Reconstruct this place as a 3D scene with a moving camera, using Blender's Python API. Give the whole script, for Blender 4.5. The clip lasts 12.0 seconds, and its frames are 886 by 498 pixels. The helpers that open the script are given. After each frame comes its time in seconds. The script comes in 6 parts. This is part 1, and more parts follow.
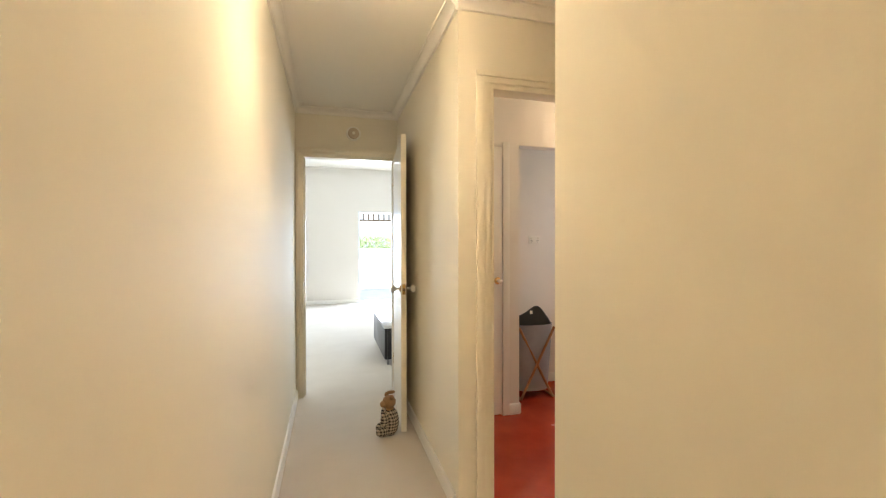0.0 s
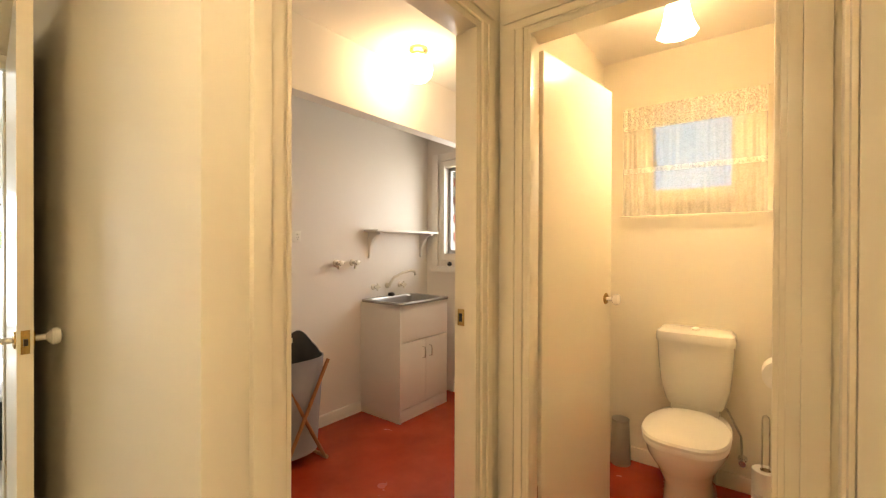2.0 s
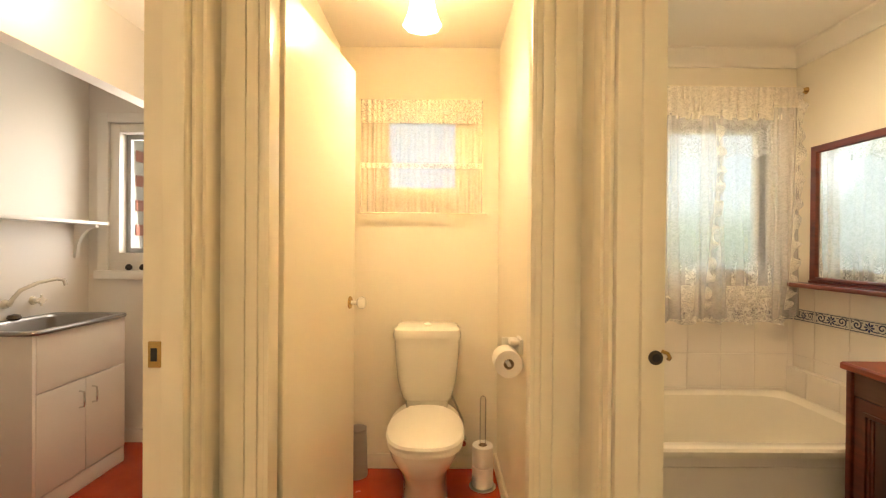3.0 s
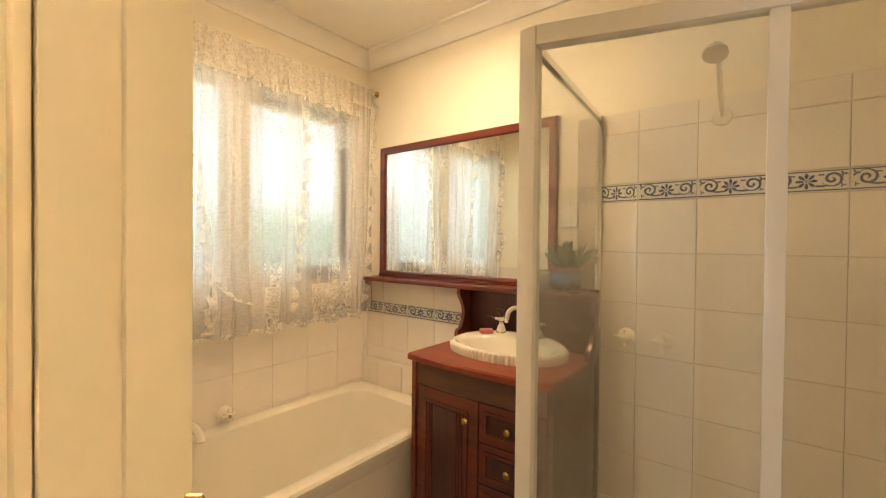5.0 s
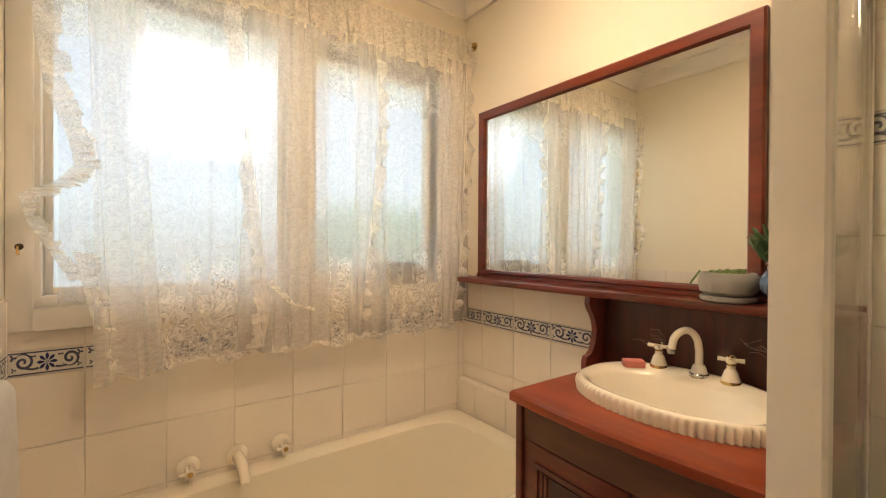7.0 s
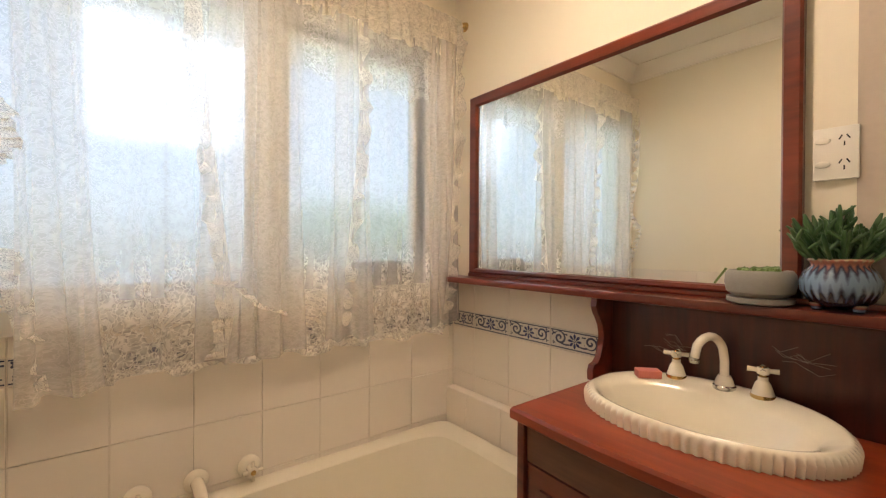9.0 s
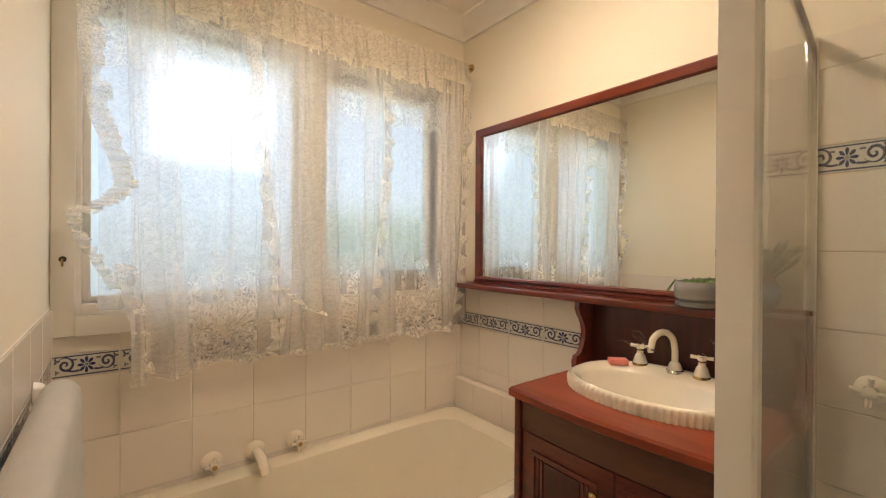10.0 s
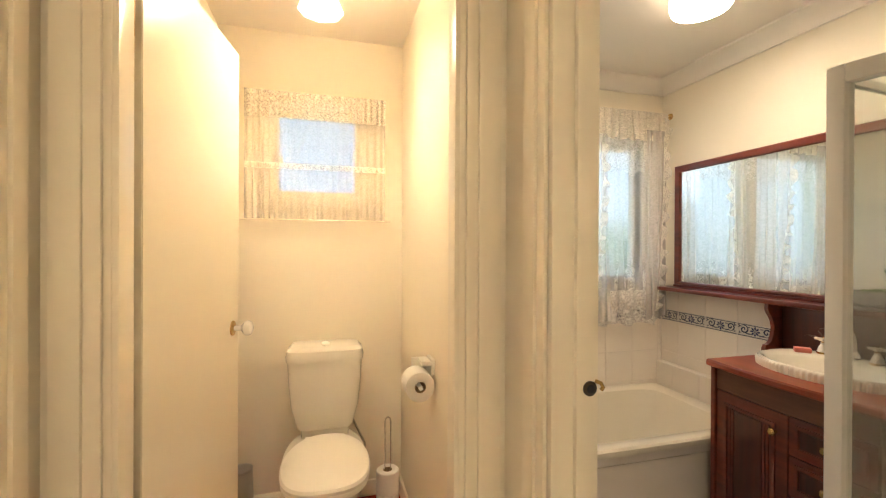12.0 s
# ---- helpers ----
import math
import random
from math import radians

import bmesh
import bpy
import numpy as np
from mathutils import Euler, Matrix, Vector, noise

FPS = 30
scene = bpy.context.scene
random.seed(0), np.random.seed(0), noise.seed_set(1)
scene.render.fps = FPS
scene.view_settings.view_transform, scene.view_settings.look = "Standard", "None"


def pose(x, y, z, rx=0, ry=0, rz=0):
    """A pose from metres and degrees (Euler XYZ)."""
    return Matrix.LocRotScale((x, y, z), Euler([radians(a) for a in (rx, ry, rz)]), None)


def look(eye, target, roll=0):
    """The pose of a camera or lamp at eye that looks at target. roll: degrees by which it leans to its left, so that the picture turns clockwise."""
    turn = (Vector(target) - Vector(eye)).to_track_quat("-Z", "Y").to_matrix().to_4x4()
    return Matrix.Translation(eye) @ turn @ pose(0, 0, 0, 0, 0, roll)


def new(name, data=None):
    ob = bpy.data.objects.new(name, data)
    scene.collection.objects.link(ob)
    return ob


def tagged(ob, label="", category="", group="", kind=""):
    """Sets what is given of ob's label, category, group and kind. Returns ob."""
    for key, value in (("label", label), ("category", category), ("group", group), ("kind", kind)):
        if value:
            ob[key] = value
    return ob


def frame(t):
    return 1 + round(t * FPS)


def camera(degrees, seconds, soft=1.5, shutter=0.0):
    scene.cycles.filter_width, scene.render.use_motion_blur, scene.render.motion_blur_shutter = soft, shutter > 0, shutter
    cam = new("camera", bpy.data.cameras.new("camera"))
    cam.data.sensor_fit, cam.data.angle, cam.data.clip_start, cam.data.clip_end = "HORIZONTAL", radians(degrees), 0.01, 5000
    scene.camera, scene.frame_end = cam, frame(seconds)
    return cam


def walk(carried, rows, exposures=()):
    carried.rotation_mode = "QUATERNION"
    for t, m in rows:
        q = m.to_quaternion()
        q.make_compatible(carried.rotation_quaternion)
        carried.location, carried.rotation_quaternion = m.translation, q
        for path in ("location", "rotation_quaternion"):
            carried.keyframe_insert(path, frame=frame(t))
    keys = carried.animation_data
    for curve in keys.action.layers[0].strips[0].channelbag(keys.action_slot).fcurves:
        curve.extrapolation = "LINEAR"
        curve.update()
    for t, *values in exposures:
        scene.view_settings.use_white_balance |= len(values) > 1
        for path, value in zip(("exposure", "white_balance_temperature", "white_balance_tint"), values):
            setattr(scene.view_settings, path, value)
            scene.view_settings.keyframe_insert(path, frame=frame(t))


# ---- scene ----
# camera: seconds, place, yaw, pitch, roll
cam = camera(93.0, 12.0, soft=1.2)
PATH = [
    (0.0, 0.267, 0.058, 1.283, -15.23, -0.45, 0.08),
    (0.5, 0.272, 0.304, 1.288, -11.01, -0.35, -0.18),
    (1.0, 0.331, 0.614, 1.271, -16.72, -0.34, -0.29),
    (1.5, 0.392, 0.909, 1.274, -31.62, -0.18, -0.35),
    (2.0, 0.526, 1.159, 1.270, -52.55, -0.29, -0.20),
    (2.5, 0.651, 1.309, 1.279, -70.81, -0.51, -0.24),
    (3.0, 0.812, 1.382, 1.266, -90.37, -0.33, -0.45),
    (3.5, 0.952, 1.335, 1.274, -108.25, -0.33, -0.38),
    (3.7, 1.006, 1.303, 1.277, -115.16, -0.35, -0.41),
    (5.3, 1.338, 0.990, 1.272, -142.85, -0.76, -0.60),
    (5.5, 1.374, 0.936, 1.266, -141.25, -0.79, -0.50),
    (6.0, 1.480, 0.845, 1.254, -137.10, -0.70, -0.43),
    (6.5, 1.565, 0.721, 1.230, -131.92, -0.42, -0.39),
    (7.0, 1.645, 0.629, 1.219, -126.35, -0.37, -0.40),
    (7.2, 1.682, 0.607, 1.215, -125.00, -0.36, -0.38),
    (8.8, 1.790, 0.517, 1.200, -127.05, -0.33, -0.20),
    (9.0, 1.778, 0.543, 1.205, -128.25, -0.30, -0.38),
    (9.5, 1.714, 0.614, 1.221, -129.23, -0.19, -0.47),
    (10.0, 1.572, 0.757, 1.250, -128.09, -0.14, -0.40),
    (10.5, 1.413, 0.918, 1.262, -125.70, -0.17, -0.47),
    (11.0, 1.240, 1.155, 1.295, -123.57, -0.06, -0.34),
    (11.5, 1.079, 1.339, 1.313, -118.07, -0.08, -0.32),
    (12.0, 0.954, 1.434, 1.317, -105.21, -0.19, -0.26),
]
EXPOSE = [(0.0, 2.32, 6100, 10), (1.0, 2.34, 6600, 10), (2.0, 2.39, 7050, 11), (3.0, 2.52, 7150, 11), (3.7, 2.50, 7150, 11), (5.5, 2.74, 7500, 15), (6.5, 2.56, 7150, 16), (9.0, 2.36, 6250, 17), (10.5, 2.30, 6350, 14), (11.0, 2.38, 6200, 12), (12.0, 2.48, 5950, 11)]
walk(cam, [(t, pose(x, y, z, 90 + pitch, roll, yaw)) for t, x, y, z, yaw, pitch, roll in PATH], EXPOSE)

# ---------------------------------------------------------------- light
world = bpy.data.worlds.new("sky")
scene.world = world
world.use_nodes = True
wn = world.node_tree
sky = wn.nodes.new("ShaderNodeTexSky")
sky.sky_type = "NISHITA"
sky.sun_disc = False
sky.sun_elevation = radians(48)
sky.sun_rotation = radians(204)
sky.air_density, sky.dust_density = 1.0, 1.5
wn.nodes["Background"].inputs["Strength"].default_value = 0.15
# thin cloud over all of it
cloud = wn.nodes.new("ShaderNodeMix")
cloud.data_type = "RGBA"
cloud.inputs[0].default_value = 0.8
cloud.inputs[7].default_value = (1.35, 1.46, 1.68, 1)
wn.links.new(sky.outputs[0], cloud.inputs[6])
wn.links.new(cloud.outputs[2], wn.nodes["Background"].inputs["Color"])

sun_data = bpy.data.lights.new("sun", "SUN")
sun_data.energy, sun_data.angle, sun_data.color = 5.0, radians(0.6), (1.0, 0.95, 0.86)
sun = new("sun", sun_data)
sun.matrix_world = look((-4, -9, 10), (0, 0, 0))



def window_light(name, eye, target, w, h, watts, color=(0.93, 0.97, 1.0)):
    d = bpy.data.lights.new(name, "AREA")
    d.shape, d.size, d.size_y, d.energy, d.color = "RECTANGLE", w, h, watts, color
    ob = new(name, d)
    ob.matrix_world = look(eye, target)
    return ob


# area lamps added outside the openings in place of sky light
# small lamp that also makes the bright patch seen through the obscure glass
window_light("bath_glow_lamp", (4.15, 0.32, 1.96), (2.0, 0.2, 0.9), 0.60, 0.52, 0.65)
window_light("laundry_window_light", (3.75, 3.05, 1.6), (2.0, 3.05, 1.4), 0.9, 0.8, 3.2, (1.0, 0.95, 0.93))
window_light("living_door_light", (1.9, 9.95, 1.05), (1.9, 4.0, 1.0), 2.0, 1.9, 48, (0.74, 0.86, 1.0))
window_light("living_window_light", (-1.3, 9.95, 1.2), (-1.0, 4.0, 1.0), 1.2, 1.7, 26, (0.74, 0.86, 1.0))


# ---------------------------------------------------------------- materials
def node_mat(name):
    m = bpy.data.materials.new(name)
    m.use_nodes = True
    nt = m.node_tree
    return m, nt, nt.nodes["Principled BSDF"], nt.nodes["Material Output"]


def mix_rgb(nt, fac, a, b, blend="MIX"):
    n = nt.nodes.new("ShaderNodeMix")
    n.data_type, n.blend_type = "RGBA", blend
    for key, val in ((0, fac), (6, a), (7, b)):
        if isinstance(val, (int, float)):
            n.inputs[key].default_value = val
        elif isinstance(val, tuple):
            n.inputs[key].default_value = (*val[:3], 1)
        else:
            nt.links.new(val, n.inputs[key])
    return n.outputs[2]


def math_node(nt, op, a, b=None, c=None):
    n = nt.nodes.new("ShaderNodeMath")
    n.operation = op
    for i, v in enumerate((a, b, c)):
        if v is None:
            continue
        if isinstance(v, (int, float)):
            n.inputs[i].default_value = v
        else:
            nt.links.new(v, n.inputs[i])
    return n.outputs[0]


def noise_tex(nt, scale, detail=4, rough=0.55, stretch=None, coord="Object"):
    tc = nt.nodes.new("ShaderNodeTexCoord")
    n = nt.nodes.new("ShaderNodeTexNoise")
    n.inputs["Scale"].default_value = scale
    n.inputs["Detail"].default_value = detail
    n.inputs["Roughness"].default_value = rough
    if stretch:
        mp = nt.nodes.new("ShaderNodeMapping")
        mp.inputs["Scale"].default_value = stretch
        nt.links.new(tc.outputs[coord], mp.inputs["Vector"])
        nt.links.new(mp.outputs[0], n.inputs["Vector"])
    else:
        nt.links.new(tc.outputs[coord], n.inputs["Vector"])
    return n.outputs["Fac"]


def ramp(nt, fac, lo, hi):
    n = nt.nodes.new("ShaderNodeMapRange")
    nt.links.new(fac, n.inputs[0])
    n.inputs[1].default_value, n.inputs[2].default_value = lo, hi
    return n.outputs[0]


def bump(nt, bsdf, height, strength, dist):
    b = nt.nodes.new("ShaderNodeBump")
    b.inputs["Strength"].default_value = strength
    b.inputs["Distance"].default_value = dist
    nt.links.new(height, b.inputs["Height"])
    nt.links.new(b.outputs[0], bsdf.inputs["Normal"])


def surface(name, base, rough=0.5, metal=0.0, vary=0.08, scale=3.0, grain=60.0, bump_s=0.15, bump_d=0.002, second=None,
            stretch=None, rough_vary=0.08, coat=0.0, spec=0.5):
    """Base colour that wanders at two scales, with fine relief."""
    m, nt, p, out = node_mat(name)
    big = ramp(nt, noise_tex(nt, scale, 3, stretch=stretch), 0.3, 0.7)
    fine = ramp(nt, noise_tex(nt, grain, 5, stretch=stretch), 0.25, 0.75)
    other = second or tuple(c * (1 - 2 * vary) for c in base)
    col = mix_rgb(nt, math_node(nt, "MULTIPLY", big, 0.6), base, other)
    col = mix_rgb(nt, math_node(nt, "MULTIPLY", fine, 0.4), col, other)
    nt.links.new(col, p.inputs["Base Color"])
    p.inputs["Metallic"].default_value = metal
    p.inputs["Coat Weight"].default_value = coat
    p.inputs["Coat Roughness"].default_value = 0.12
    p.inputs["Specular IOR Level"].default_value = spec
    nt.links.new(math_node(nt, "ADD", math_node(nt, "MULTIPLY", big, rough_vary), rough - rough_vary / 2), p.inputs["Roughness"])
    if bump_s:
        bump(nt, p, fine, bump_s, bump_d)
    return m


def wood(name, dark, light, rough, along="x", coat=0.0, scale=9.0):
    m, nt, p, out = node_mat(name)
    st = {"x": (0.09, 1, 1), "y": (1, 0.09, 1), "z": (1, 1, 0.09)}[along]
    g = noise_tex(nt, scale * 4, 6, 0.65, st)
    w = noise_tex(nt, scale, 3, 0.5, st)
    f = ramp(nt, math_node(nt, "ADD", math_node(nt, "MULTIPLY", g, 0.6), math_node(nt, "MULTIPLY", w, 0.5)), 0.4, 0.72)
    nt.links.new(mix_rgb(nt, f, dark, light), p.inputs["Base Color"])
    p.inputs["Roughness"].default_value = rough
    p.inputs["Coat Weight"].default_value = coat
    p.inputs["Coat Roughness"].default_value = 0.2
    bump(nt, p, g, 0.12, 0.001)
    return m


def lamp_mat(name, color, strength):
    m, nt, p, out = node_mat(name)
    p.inputs["Base Color"].default_value = (0.9, 0.88, 0.82, 1)
    p.inputs["Roughness"].default_value = 0.3
    p.inputs["Emission Color"].default_value = (*color, 1)
    p.inputs["Emission Strength"].default_value = strength
    return m


def clear_glass(name, tint=(1, 1, 1), rough=0.0, haze=0.0):
    """Thin glass: straight through, with a real mirror gloss at grazing angles."""
    m, nt, p, out = node_mat(name)
    tr = nt.nodes.new("ShaderNodeBsdfTransparent")
    tr.inputs[0].default_value = (*tint, 1)
    gl = nt.nodes.new("ShaderNodeBsdfGlossy")
    gl.inputs["Roughness"].default_value = 0.02
    lw = nt.nodes.new("ShaderNodeLayerWeight")
    lw.inputs[0].default_value = 0.5
    gloss = math_node(nt, "ADD", math_node(nt, "MULTIPLY", math_node(nt, "POWER", lw.outputs["Facing"], 4.5), 0.55), 0.035)
    mx = nt.nodes.new("ShaderNodeMixShader")
    nt.links.new(gloss, mx.inputs[0])
    nt.links.new(tr.outputs[0], mx.inputs[1])
    nt.links.new(gl.outputs[0], mx.inputs[2])
    last = mx.outputs[0]
    if haze:
        df = nt.nodes.new("ShaderNodeBsdfDiffuse")
        df.inputs[0].default_value = (0.75, 0.72, 0.66, 1)
        m2 = nt.nodes.new("ShaderNodeMixShader")
        nt.links.new(math_node(nt, "MULTIPLY", ramp(nt, noise_tex(nt, 2.5, 4), 0.3, 0.75), haze), m2.inputs[0])
        nt.links.new(last, m2.inputs[1])
        nt.links.new(df.outputs[0], m2.inputs[2])
        last = m2.outputs[0]
    nt.links.new(last, out.inputs["Surface"])
    return m


def obscure_glass(name):
    m, nt, p, out = node_mat(name)
    gb = nt.nodes.new("ShaderNodeBsdfRefraction")
    gb.inputs["Color"].default_value = (0.82, 0.85, 0.88, 1)
    gb.inputs["Roughness"].default_value = 0.5
    gb.inputs["IOR"].default_value = 1.12
    v = nt.nodes.new("ShaderNodeTexVoronoi")
    tc = nt.nodes.new("ShaderNodeTexCoord")
    nt.links.new(tc.outputs["Object"], v.inputs["Vector"])
    v.inputs["Scale"].default_value = 110
    b = nt.nodes.new("ShaderNodeBump")
    b.inputs["Strength"].default_value, b.inputs["Distance"].default_value = 0.45, 0.003
    nt.links.new(v.outputs["Distance"], b.inputs["Height"])
    nt.links.new(b.outputs[0], gb.inputs["Normal"])
    tl = nt.nodes.new("ShaderNodeBsdfTranslucent")
    tl.inputs[0].default_value = (0.88, 0.92, 0.95, 1)
    mx = nt.nodes.new("ShaderNodeMixShader")
    mx.inputs[0].default_value = 0.3
    nt.links.new(gb.outputs[0], mx.inputs[1])
    nt.links.new(tl.outputs[0], mx.inputs[2])
    nt.links.new(mx.outputs[0], out.inputs["Surface"])
    return m


def lace(name, color, lo, hi, motif=26.0, fade=0.0):
    """Woven net: holes are transparent, the worked flowers close it."""
    m, nt, p, out = node_mat(name)
    tc = nt.nodes.new("ShaderNodeTexCoord")
    v = nt.nodes.new("ShaderNodeTexVoronoi")
    v.inputs["Scale"].default_value = motif
    warp = nt.nodes.new("ShaderNodeTexNoise")
    warp.inputs["Scale"].default_value = motif * 1.3
    nt.links.new(tc.outputs["UV"], warp.inputs["Vector"])
    vec = mix_rgb(nt, 0.06, tc.outputs["UV"], warp.outputs["Color"], "ADD")
    nt.links.new(vec, v.inputs["Vector"])
    edge = nt.nodes.new("ShaderNodeTexVoronoi")
    edge.feature = "DISTANCE_TO_EDGE"
    edge.inputs["Scale"].default_value = motif * 2.2
    nt.links.new(vec, edge.inputs["Vector"])
    flower = ramp(nt, v.outputs["Distance"], 0.42, 0.22)
    vein = ramp(nt, edge.outputs["Distance"], 0.10, 0.03)
    # curling stems between the flowers
    curl = nt.nodes.new("ShaderNodeTexNoise")
    curl.inputs["Scale"].default_value, curl.inputs["Detail"].default_value = motif * 0.55, 0.3
    nt.links.new(tc.outputs["UV"], curl.inputs["Vector"])
    ring = math_node(nt, "ABSOLUTE", math_node(nt, "SINE", math_node(nt, "MULTIPLY", curl.outputs[0], 17.0)))
    stem = math_node(nt, "MULTIPLY", ramp(nt, ring, 0.6, 0.98), 0.42)
    dense = math_node(nt, "MAXIMUM", math_node(nt, "MULTIPLY", flower, 0.75), math_node(nt, "MAXIMUM", math_node(nt, "MULTIPLY", vein, 0.85), stem))
    alpha = math_node(nt, "ADD", math_node(nt, "MULTIPLY", dense, hi - lo), lo)
    if fade:
        # the work thins out upwards into open net
        uvs = nt.nodes.new("ShaderNodeSeparateXYZ")
        nt.links.new(tc.outputs["UV"], uvs.inputs[0])
        thin = ramp(nt, math_node(nt, "ADD", uvs.outputs[1], math_node(nt, "MULTIPLY", curl.outputs[0], 0.08)), 0.03, fade)
        alpha = math_node(nt, "MULTIPLY", alpha, thin)
    df = nt.nodes.new("ShaderNodeBsdfDiffuse")
    df.inputs[0].default_value = (*color, 1)
    tl = nt.nodes.new("ShaderNodeBsdfTranslucent")
    tl.inputs[0].default_value = (*color, 1)
    cloth = nt.nodes.new("ShaderNodeMixShader")
    cloth.inputs[0].default_value = 0.58
    nt.links.new(df.outputs[0], cloth.inputs[1])
    nt.links.new(tl.outputs[0], cloth.inputs[2])
    tr = nt.nodes.new("ShaderNodeBsdfTransparent")
    mx = nt.nodes.new("ShaderNodeMixShader")
    nt.links.new(alpha, mx.inputs[0])
    nt.links.new(tr.outputs[0], mx.inputs[1])
    nt.links.new(cloth.outputs[0], mx.inputs[2])
    nt.links.new(mx.outputs[0], out.inputs["Surface"])
    return m


def border_mat(name):
    """Glazed frieze tile: a blue eight-petalled flower between scrolls, lined above and below. UV runs 0..1 over the tile."""
    m, nt, p, out = node_mat(name)
    tc = nt.nodes.new("ShaderNodeTexCoord")
    sp = nt.nodes.new("ShaderNodeSeparateXYZ")
    nt.links.new(tc.outputs["UV"], sp.inputs[0])
    M = lambda op, a, b=None, c=None: math_node(nt, op, a, b, c)
    x = M("MULTIPLY", M("SUBTRACT", sp.outputs[0], 0.5), 2.74)
    y = M("SUBTRACT", sp.outputs[1], 0.5)

    def polar(cx, cy):
        dx, dy = M("SUBTRACT", x, cx), M("SUBTRACT", y, cy)
        r = M("SQRT", M("ADD", M("MULTIPLY", dx, dx), M("MULTIPLY", dy, dy)))
        return r, M("ARCTAN2", dy, dx)

    r, a = polar(0.0, 0.0)
    petal = M("ADD", 0.31, M("MULTIPLY", M("COSINE", M("MULTIPLY", a, 8.0)), 0.07))
    flower = M("MULTIPLY", M("LESS_THAN", r, petal), M("GREATER_THAN", r, 0.10))
    gap = M("GREATER_THAN", M("COSINE", M("MULTIPLY", a, 8.0)), -0.62)
    ring = M("MULTIPLY", flower, gap)
    eye = M("MULTIPLY", M("LESS_THAN", r, 0.065), M("GREATER_THAN", r, 0.03))
    dark = M("MAXIMUM", ring, eye)
    scroll = None
    for sx in (-1.0, 1.0):
        rr, aa = polar(0.86 * sx, 0.06)
        ph = M("SINE", M("ADD", M("MULTIPLY", rr, 26.0), M("MULTIPLY", aa, sx)))
        s = M("MULTIPLY", M("GREATER_THAN", ph, 0.12), M("MULTIPLY", M("LESS_THAN", rr, 0.36), M("GREATER_THAN", rr, 0.03)))
        r2, a2 = polar(0.50 * sx, 0.34 * 1.0)
        arc = M("LESS_THAN", M("ABSOLUTE", M("SUBTRACT", r2, 0.60)), 0.045)
        below = M("LESS_THAN", y, 0.0)
        outside = M("GREATER_THAN", rr, 0.31)
        arc = M("MULTIPLY", M("MULTIPLY", arc, below), M("GREATER_THAN", r, 0.38))
        r3, a3 = polar(1.22 * sx, 0.27)
        leaf = M("LESS_THAN", r3, M("ADD", 0.09, M("MULTIPLY", M("COSINE", M("MULTIPLY", a3, 3.0)), 0.06)))
        r4, a4 = polar(0.50 * sx, 0.27)
        leaf2 = M("LESS_THAN", r4, M("ADD", 0.06, M("MULTIPLY", M("COSINE", M("MULTIPLY", a4, 2.0)), 0.045)))
        r5, a5 = polar(1.2 * sx, -0.24)
        leaf3 = M("LESS_THAN", r5, M("ADD", 0.06, M("MULTIPLY", M("COSINE", M("MULTIPLY", a5, 3.0)), 0.05)))
        one = M("MAXIMUM", M("MAXIMUM", M("MAXIMUM", s, M("MULTIPLY", arc, outside)), M("MAXIMUM", leaf, leaf2)), leaf3)
        scroll = one if scroll is None else M("MAXIMUM", scroll, one)
    line = M("MULTIPLY", M("GREATER_THAN", M("ABSOLUTE", y), 0.415), M("LESS_THAN", M("ABSOLUTE", y), 0.475))
    wob = ramp(nt, noise_tex(nt, 90, 3), 0.3, 0.7)
    blue = mix_rgb(nt, wob, (0.022, 0.03, 0.10), (0.05, 0.062, 0.17))
    grey = mix_rgb(nt, wob, (0.045, 0.052, 0.10), (0.10, 0.11, 0.165))
    col = mix_rgb(nt, M("MAXIMUM", scroll, line), (0.66, 0.63, 0.57), grey)
    col = mix_rgb(nt, dark, col, blue)
    nt.links.new(col, p.inputs["Base Color"])
    p.inputs["Roughness"].default_value = 0.18
    return m


def tile_mat(name, base, rough=0.16):
    m, nt, p, out = node_mat(name)
    oi = nt.nodes.new("ShaderNodeObjectInfo")
    f = math_node(nt, "ADD", math_node(nt, "MULTIPLY", oi.outputs["Random"], 0.5), math_node(nt, "MULTIPLY", noise_tex(nt, 9, 3), 0.5))
    nt.links.new(mix_rgb(nt, f, base, tuple(c * 0.92 for c in base)), p.inputs["Base Color"])
    p.inputs["Roughness"].default_value = rough
    bump(nt, p, noise_tex(nt, 14, 2), 0.06, 0.004)
    return m


def carpet_mat(name):
    m, nt, p, out = node_mat(name)
    fine = noise_tex(nt, 420, 3, 0.7)
    mid = ramp(nt, noise_tex(nt, 3.0, 4), 0.35, 0.7)
    col = mix_rgb(nt, fine, (0.52, 0.455, 0.37), (0.76, 0.69, 0.59))
    col = mix_rgb(nt, math_node(nt, "MULTIPLY", mid, 0.25), col, (0.47, 0.40, 0.32))
    nt.links.new(col, p.inputs["Base Color"])
    p.inputs["Roughness"].default_value = 0.95
    p.inputs["Sheen Weight"].default_value = 0.2
    bump(nt, p, fine, 0.6, 0.006)
    return m


